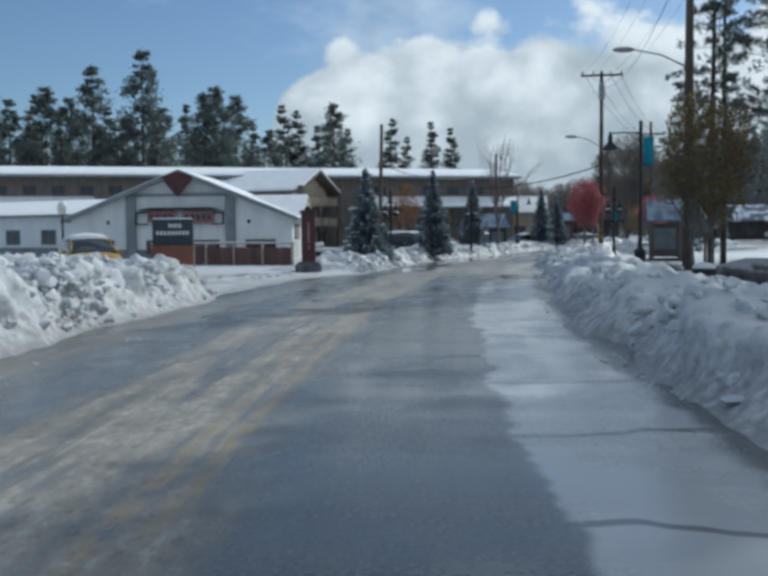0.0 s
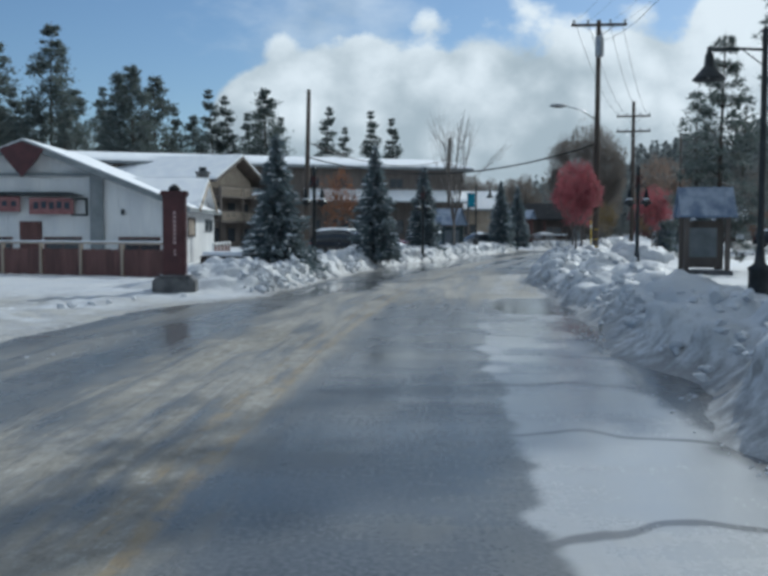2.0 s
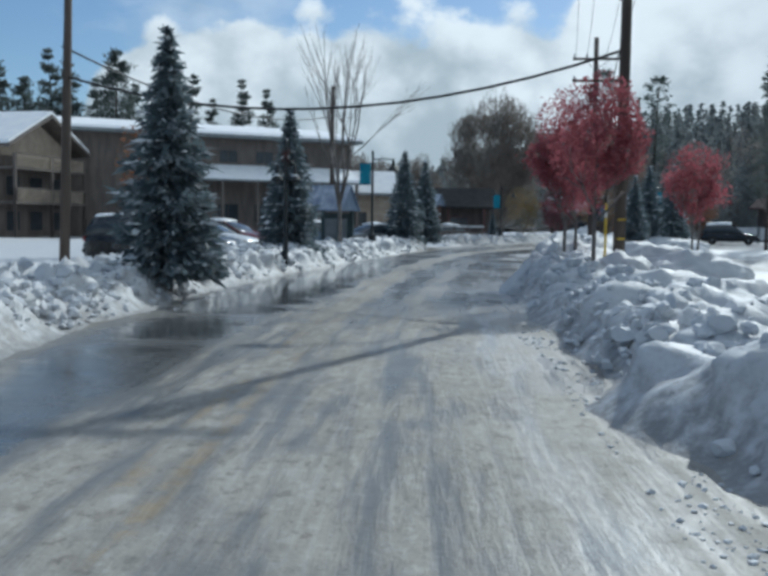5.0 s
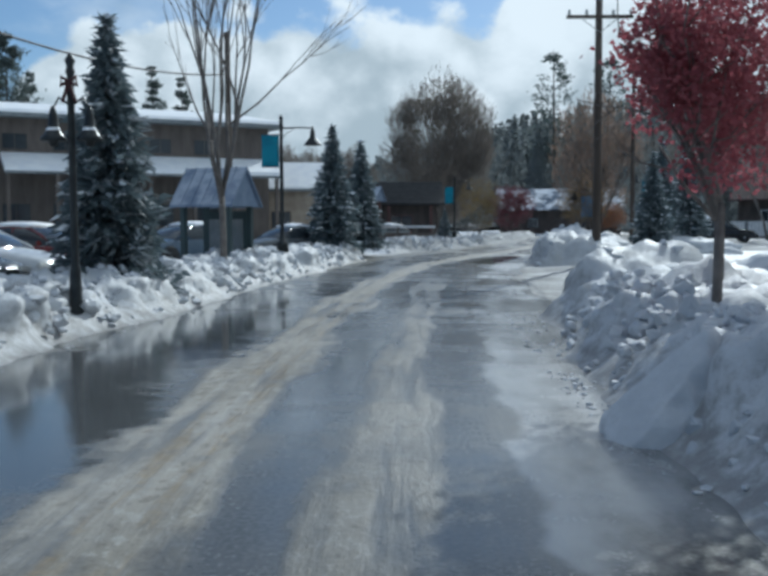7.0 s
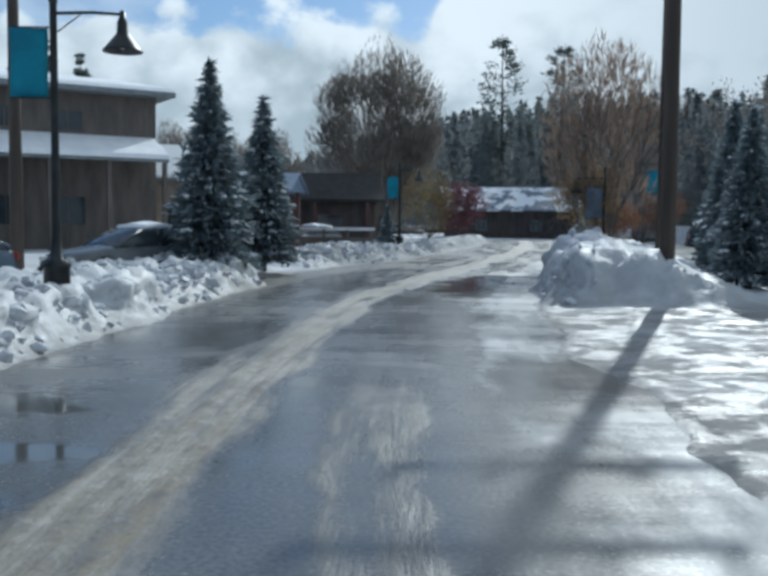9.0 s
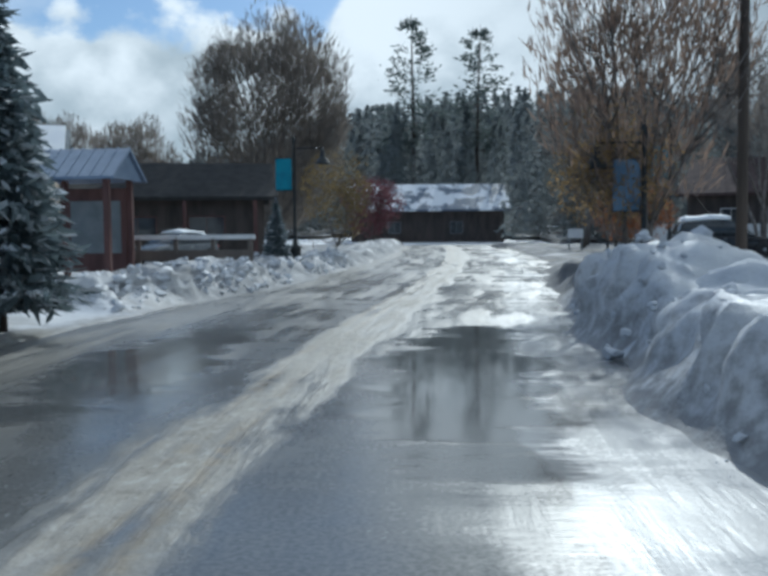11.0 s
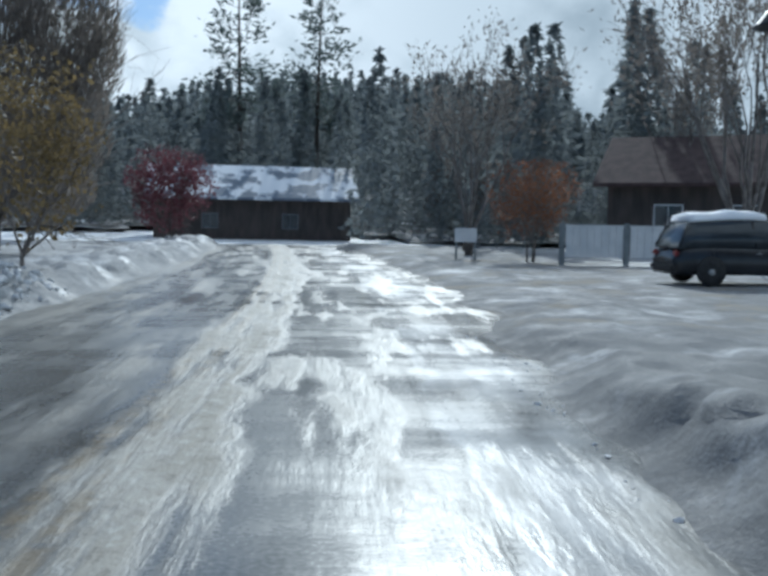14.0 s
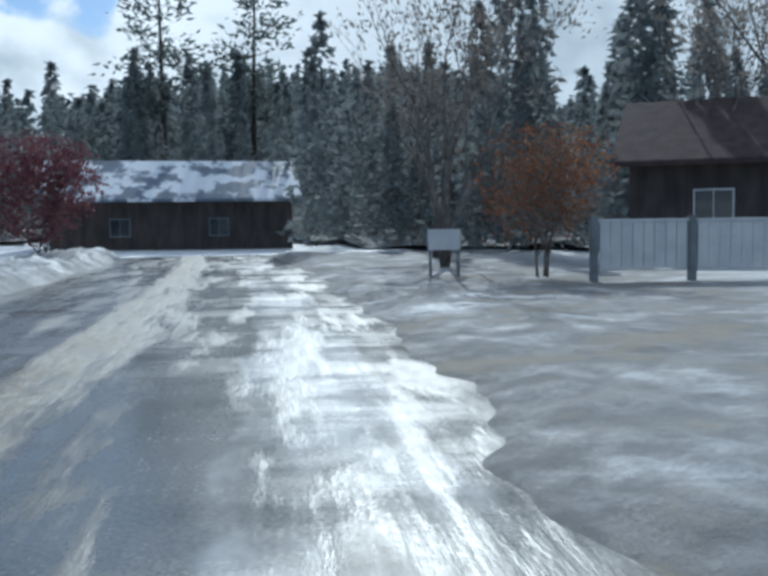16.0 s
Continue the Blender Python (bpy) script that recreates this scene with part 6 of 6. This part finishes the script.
def car(x, y, z, turn, body_mat, label, length=4.4, width=1.78, height=1.46, snow=1.0, van=False):
    """A car with its nose towards -x: rounded body, tapering glasshouse, roof, lamps and wheels."""
    t = thing("parked_car", label, "car", pose(x, y, z, 0, 0, turn), "cars parked in the lot")
    L, W = length / 2, width / 2
    belt = [-L, -L + 0.10, -L + 0.45, -L * 0.42, 0, L * 0.6, L - 0.3, L - 0.06, L]
    deck = [0.62, 0.76, 0.86, 0.98, 1.0, 1.02, 1.0, 0.94, 0.7]
    wide = [0.78, 0.90, 0.97, 1.0, 1.0, 1.0, 0.97, 0.90, 0.82]
    xs = np.linspace(-L, L, 25)
    at_ = lambda q, v: float(np.interp(q, belt, v))
    rings = []
    for q in xs:
        q = float(q)
        w, d = W * at_(q, wide), at_(q, deck)
        rings.append(mirrored(q, [(w * 0.9, 0.26), (w * 0.99, 0.40), (w, 0.62), (w * 0.96, d - 0.12), (w * 0.90, d - 0.03), (w * 0.6, d + 0.015), (0.0, d + 0.03)]))
    b = part("body", loft("body", rings, body_mat), t, "painted body")
    top = [-L * 0.46, -L * 0.28, -L * 0.08, L * 0.15, L * 0.42, L * (0.86 if van else 0.62), L * (0.97 if van else 0.90)]
    roof = [0.96, 1.24, height - 0.04, height, height - 0.02, height - (0.10 if van else 0.12), 0.98]
    cab, cap, lid = [], [], []
    for q in np.linspace(top[0], top[-1], 21):
        q = float(q)
        r = float(np.interp(q, top, roof))
        k = (r - 0.95) / (height - 0.95)
        wt = W * (0.90 - 0.20 * k)
        cab.append(mirrored(q, [(W * 0.90, 0.94), (W * 0.87, 0.95 + (r - 0.95) * 0.4), (wt, max(0.955, r - 0.05)), (wt * 0.85, max(0.96, r - 0.01)), (0.0, max(0.965, r + 0.015))]))
        if top[2] - 0.05 < q < top[5] + 0.05:
            cap.append(mirrored(q, [(wt * 1.01, r - 0.085), (wt * 1.005, r - 0.045), (wt * 0.86, r + 0.0), (0.0, r + 0.028)]))
            n = 0.5 + noise.noise(Vector((q * 2.0, x, y)))
            lid.append(mirrored(q, [(wt * 0.96, r - 0.02), (wt * 0.95, r + 0.03 * snow), (wt * 0.78, r + (0.06 + 0.03 * n) * snow), (0.0, r + (0.09 + 0.03 * n) * snow)]))
    c = part("glasshouse", loft("glasshouse", cab, M_PANE), t, "dark reflecting glass all round")
    part("roof_panel", loft("roof_panel", cap, body_mat), c, "painted roof")
    for s in (-1, 1):
        for x0, z0, x1, z1 in ((top[0] + 0.02, 0.98, top[2], height - 0.07), (L * 0.12, 0.98, L * 0.14, height - 0.06), (top[-1] - 0.03, 1.0, top[5], roof[5] - 0.06)):
            k0, k1 = W * 0.895, W * 0.715
            part("pillar", tubes("pillar", [([(x0, s * k0, z0), ((x0 + x1) / 2, s * (k0 * 0.42 + k1 * 0.58), (z0 + z1) / 2), (x1, s * k1, z1)], [0.035, 0.032, 0.032])], body_mat, 6), c)
    part("front_bumper", boxes("front_bumper", [((-L - 0.01, 0, 0.42), (0.16, W * 1.62, 0.2))], M_RUBBER, 0.06), t)
    part("rear_bumper", boxes("rear_bumper", [((L + 0.0, 0, 0.44), (0.16, W * 1.66, 0.22))], M_RUBBER, 0.06), t)
    part("grille", boxes("grille", [((-L + 0.01, 0, 0.62), (0.06, W * 0.9, 0.12))], M_IRON, 0.02), t)
    for s in (-1, 1):
        part("headlight", boxes("headlight", [((-L + 0.06, s * W * 0.70, 0.66), (0.14, 0.34, 0.13))], M_LETTER, 0.04), t, "clear headlight")
        part("tail_light", boxes("tail_light", [((L - 0.05, s * W * 0.74, 0.82), (0.12, 0.24, 0.16))], M_RED, 0.04), t, "red tail light")
        part("mirror", boxes("mirror", [((-L * 0.30, s * (W + 0.07), 1.02), (0.1, 0.18, 0.12))], body_mat, 0.04), t)
        part("door_handle", boxes("door_handle", [((0.1 * L, s * (W * 0.99), 0.84), (0.16, 0.03, 0.03))], M_STEEL, 0.008), t)
    tyre = lathe("tyre", [(0.2, -0.11), (0.31, -0.11), (0.335, -0.07), (0.335, 0.07), (0.31, 0.11), (0.2, 0.11)], M_RUBBER, 18)
    rim = lathe("rim", [(0.03, -0.115), (0.19, -0.10), (0.2, 0.0), (0.19, 0.10), (0.03, 0.115)], M_STEEL, 12)
    arch = lathe("wheel_arch", [(0.30, -0.02), (0.40, -0.02), (0.40, 0.02), (0.30, 0.02)], M_RUBBER, 18)
    for sx in (-0.62, 0.62):
        for s in (-1, 1):
            w = part("wheel", tyre, t, "black tyre", pose(sx * L, s * (W - 0.09), 0.335, 90))
            part("rim", rim, w, "steel rim")
            part("wheel_arch", arch, t, "dark wheel arch", pose(sx * L, s * (W - 0.012), 0.36, 90))
    if snow:
        part("roof_snow", loft("roof_snow", lid, M_ROOFSNOW), t, "snow lying on the roof")
    return t


P_WHITE = material("white_car_paint", (0.62, 0.63, 0.64), (0.72, 0.73, 0.74), 0.25, 1.0, 0.0)
P_GREY = material("grey_car_paint", (0.09, 0.10, 0.11), (0.14, 0.15, 0.16), 0.25, 1.0, 0.0)
P_DARK = material("black_car_paint", (0.012, 0.013, 0.016), (0.03, 0.032, 0.036), 0.22, 1.0, 0.0)
P_BLUE = material("blue_grey_car_paint", (0.05, 0.08, 0.12), (0.08, 0.12, 0.17), 0.25, 1.0, 0.0)
P_RED = material("dark_red_car_paint", (0.12, 0.02, 0.02), (0.18, 0.03, 0.03), 0.25, 1.0, 0.0)
car(1.5, 66.9, 0.12, 152, P_DARK, "black parked estate car with snow on roof", height=1.62, van=True)
car(2.2, 69.5, 0.12, 150, P_GREY, "grey parked estate car with snow on roof", height=1.6, van=True)
car(2.9, 72.1, 0.12, 153, P_WHITE, "white parked hatchback with snow on roof", snow=0.5)
car(3.9, 76.2, 0.12, 150, P_RED, "dark red parked car behind the spruce")
car(0.3, 79.5, 0.12, 65, P_GREY, "tall grey parked car with snow on roof", height=1.7, van=True)
car(12.4, 90.6, 0.02, 30, P_GREY, "grey parked car under snow beside lamp post", snow=1.3)
car(7.8, 83.8, 0.12, 40, P_BLUE, "blue-grey parked car under snow", snow=1.3)
car(20.6, 119.6, 0.02, 20, P_DARK, "black parked car with snow on roof behind the rail", snow=1.6)
car(24.6, 120.8, 0.02, 35, P_GREY, "grey parked car with snow on roof behind the rail", snow=1.6)
car(49.0, 113.1, 0.12, 150, P_DARK, "dark parked van with snow-covered roof", 4.9, 1.95, 1.75, 2.2, True)


car(-10.6, 32.4, 0.08, 118, M_YELLOW, "yellow parked car with snow on roof before restaurant", 4.3, 1.75, 1.5, 1.6, True)

# ================= beyond the bend =================
def far_house():
    t = thing("far_house", "low brown house with patchy snow on blue-grey roof", "house", pose(60.5, 166.5, 0.0, 0, 0, -24))
    part("wall", boxes("wall", [((0, 4, 1.85), (16, 7, 3.7))], M_DARKWALL), t, "dark brown wall")
    for s in (-1, 1):
        part("roof_slope", prism("roof_slope", [(0, 6.3), (s * 4.8, 3.5), (s * 4.8, 3.3), (0, 6.1)], -8.6, 8.6, M_PATCHROOF), t, "blue-grey roof patched with snow", pose(0, 4, 0, 0, 0, 90))
    for x in (-3.5, 3.0):
        window(t, x, 1.6, 1.2, 1.1, 0.5, M_GREY)


far_house()


def corner_house():
    t = thing("dark_house", "dark red-brown house behind the white fence", "house", pose(67.0, 124.0, 0.1, 0, 0, -58))
    part("wall", boxes("wall", [((0, 4, 1.9), (16, 8, 3.8))], M_DARKWALL), t, "dark red-brown wall")
    for s in (-1, 1):
        part("roof_slope", prism("roof_slope", [(0, 6.4), (s * 5.0, 3.7), (s * 5.0, 3.5), (0, 6.2)], -8.6, 8.6, M_DARKROOF), t, "dark shingled roof", pose(0, 4, 0, 0, 0, 90))
    part("roof_snow", prism("roof_snow", [(0.4, 6.3), (2.2, 5.32), (2.2, 5.24), (0.4, 6.22)], 1.0, 6.5, M_ROOFSNOW, 0.02), t, "patch of snow", pose(0, 4, 0, 0, 0, 90))
    for x in (-5, -1.5, 2, 5.5):
        window(t, x, 2.0, 1.3, 1.2, 0.0, M_WHITE)


corner_house()


def panel_fence():
    t = thing("white_fence", "white panel fence between dark posts in snow", "fence", pose(57.2, 120.6, 0.05, 0, 0, -37))
    for i in range(5):
        part("post", boxes("post", [((-5.6 + i * 2.5, 0, 0.85), (0.2, 0.2, 1.7))], M_GREY, 0.02), t, "dark post")
    for i in range(4):
        for k in range(8):
            part("slat", boxes("slat", [((-5.32 + i * 2.5 + k * 0.28, 0.0, 0.95), (0.265, 0.05, 1.2))], M_WHITEPANEL, 0.006), t)
    part("cap_rail", boxes("cap_rail", [((-0.6, 0, 1.58), (10.2, 0.12, 0.07))], M_WHITEPANEL, 0.01), t)


panel_fence()


def lot_rail():
    t = thing("lot_rail", "long pale snow-capped rail at the lot's edge", "fence", pose(22.3, 106.9, 0, 0, 0, -26))
    for i in range(4):
        part("post", boxes("post", [((-1.6 + i * 1.1, 0, 0.7), (0.12, 0.12, 1.4))], M_BROWN, 0.01), t)
    part("rail", boxes("rail", [((0, 0, 1.38), (3.7, 0.12, 0.14))], M_WHITEPANEL, 0.02), t, "pale rail")
    part("lower_rail", boxes("lower_rail", [((0, 0, 0.85), (3.6, 0.08, 0.3))], M_BROWN, 0.02), t)


lot_rail()


def lot_building():
    """The long dark low building at the back of the lot."""
    t = thing("low_building", "long dark timber building with low dark roof behind the lot", "building", pose(21.5, 129.5, 0, 0, 0, -14))
    part("wall", boxes("wall", [((0, 3.5, 1.7), (19.0, 7.0, 3.4))], M_DARKWALL), t, "dark boarded wall")
    for s in (-1, 1):
        part("roof_slope", prism("roof_slope", [(0, 5.3), (s * 4.4, 3.3), (s * 4.4, 3.1), (0, 5.1)], -10.2, 10.2, M_BLACKROOF), t, "black shingled roof", pose(0, 3.5, 0, 0, 0, 90))
    for x in (-7.5, -4.0, -0.5, 3.0, 6.5):
        window(t, x, 1.7, 1.8, 1.1, 0.0, M_REDWOOD)
    for i in range(6):
        part("post", boxes("post", [((-9.0 + i * 3.6, -0.75, 1.55), (0.2, 0.2, 3.1))], M_REDWOOD, 0.01), t, "red-brown porch post")


lot_building()


def board_sign(x, y, z, turn, w, h, label):
    t = thing("sign_board", label, "sign", pose(x, y, 0, 0, 0, turn))
    for s in (-1, 1):
        part("post", boxes("post", [((s * w * 0.42, 0.05, z / 2), (0.09, 0.09, z))], M_GREY, 0.01), t)
    part("panel", boxes("panel", [((0, 0, z), (w, 0.06, h))], M_WHITEPANEL, 0.02), t, "plain white panel")


board_sign(51.6, 128.5, 1.15, -36, 0.95, 0.6, "white sign board standing in roadside snow")
board_sign(80.3, 148.4, 3.6, -40, 2.0, 1.9, "white sign board high beyond the fence")

# ================= small things by the right verge =================
def snow_stake(x, y):
    t = thing("snow_stake", "tall yellow snow marker stake", "marker", pose(x, y, 0.1, 2, -1, 0))
    part("rod", tubes("rod", [([(0, 0, 0), (0, 0, 1.1), (0, 0, 2.05)], [0.035, 0.035, 0.03])], M_YPLASTIC, 8), t)
    part("band", lathe("band", [(0.036, 1.7), (0.04, 1.72), (0.04, 1.86), (0.036, 1.88)], M_LETTER, 8), t, "pale reflective band")


snow_stake(12.75, 57.9)


def post_box(x, y):
    t = thing("bollard", "brown timber bollard standing in snow", "bollard", pose(x, y, 0.2))
    part("shaft", boxes("shaft", [((0, 0, 0.3), (0.16, 0.16, 0.6))], M_BROWN, 0.02), t)
    part("cap", boxes("cap", [((0, 0, 0.62), (0.19, 0.19, 0.05))], M_BROWN, 0.015), t)


post_box(12.2, 57.9)


def litter_bin(x, y, z):
    t = thing("litter_bin", "dark round litter bin with snow on its lid in snow", "litter bin", pose(x, y, z))
    part("drum", lathe("drum", [(0.20, -0.1), (0.23, 0.0), (0.25, 0.72), (0.27, 0.74), (0.27, 0.80), (0.24, 0.82)], M_IRON, 16), t, "dark ribbed drum")
    for k in range(12):
        w = 2 * math.pi * k / 12
        part("rib", boxes("rib", [((0.25, 0, 0.38), (0.03, 0.05, 0.66))], M_IRON, 0.006), t, "", pose(0, 0, 0, 0, 0, math.degrees(w)))
    part("snow_cap", lathe("snow_cap", [(0.24, 0.82), (0.23, 0.87), (0.14, 0.93), (0.03, 0.95)], M_ROOFSNOW, 14), t, "rounded cap of snow")


litter_bin(6.6, 19.8, 0.0)


def boulder(x, y, w):
    bm = bmesh.new()
    bmesh.ops.create_icosphere(bm, subdivisions=4, radius=1)
    for v in bm.verts:
        k = 1 + 0.22 * noise.noise(v.co * 1.7) + 0.08 * noise.noise(v.co * 5)
        v.co = Vector((v.co.x * w * k, v.co.y * w * 0.7 * k, v.co.z * w * 0.42 * k))
    t = tagged(new("boulder", bm_mesh("boulder", bm, M_STONE, True)), "grey field boulder half covered by snow", "boulder")
    t.matrix_basis = pose(x, y, 0.45)


def snow_mound(x, y, w, h, seed, cuts=0):
    """A heap of shovelled snow."""
    bm = bmesh.new()
    bmesh.ops.create_icosphere(bm, subdivisions=5, radius=1)
    off = Vector((seed, seed * 2.0, 0))
    for v in bm.verts:
        k = 1 + 0.25 * noise.noise(v.co * 1.4 + off) + 0.12 * noise.noise(v.co * 4 + off) + 0.10 * (dome(v.co.x * w, v.co.y * w + v.co.z * h, seed, 0.28) - 0.5)
        v.co = Vector((v.co.x * w * k, v.co.y * w * 0.75 * k, v.co.z * h * k))
    rng = np.random.default_rng(seed)
    for i in range(cuts):  # faces broken off by the plough
        d = Vector(rng.normal(0, 1, 3)).normalized()
        far = float(rng.uniform(0.5, 0.85)) * w
        for v in bm.verts:
            over = v.co.dot(d) - far
            if over > 0:
                v.co -= d * over * 0.92
    t = tagged(new("snow_mound", bm_mesh("snow_mound", bm, M_CHUNK, True)), "rounded heap of shovelled snow beside the pavement", "snow heap")
    t.matrix_basis = pose(x, y, 0.1)


snow_mound(14.9, 57.8, 1.5, 0.85, 1)
snow_mound(16.8, 63.5, 1.9, 0.9, 2)
snow_mound(25.4, 87.8, 2.2, 1.0, 3)
snow_mound(29.6, 87.0, 2.4, 0.95, 4)
boulder(9.6, 25.0, 1.0)
boulder(8.4, 28.4, 0.5)
snow_mound(-2.0, 41.4, 0.85, 0.8, 5)


def planter(x, y, turn):
    t = thing("planter", "low dark timber planter capped with snow", "planter", pose(x, y, 0.05, 0, 0, turn))
    part("side_board", boxes("side_board", [((0, -0.4, 0.42), (1.7, 0.05, 0.62)), ((0, 0.4, 0.42), (1.7, 0.05, 0.62))], M_DARKWALL, 0.01), t, "dark timber boards")
    part("end_board", boxes("end_board", [((-0.83, 0, 0.42), (0.05, 0.75, 0.62)), ((0.83, 0, 0.42), (0.05, 0.75, 0.62))], M_DARKWALL, 0.01), t)
    for sx in (-1, 1):
        for sy in (-1, 1):
            part("foot", boxes("foot", [((sx * 0.75, sy * 0.34, 0.1), (0.1, 0.1, 0.2))], M_DARKWALL), t)
    part("snow_cap", boxes("snow_cap", [((0, 0, 0.78), (1.74, 0.84, 0.2))], M_ROOFSNOW, 0.08), t, "rounded cap of snow")


planter(-3.0, 46.2, -20)
snow_mound(10.3, 56.9, 0.55, 0.75, 6, 7)
snow_mound(11.2, 56.4, 0.72, 0.85, 7, 7)
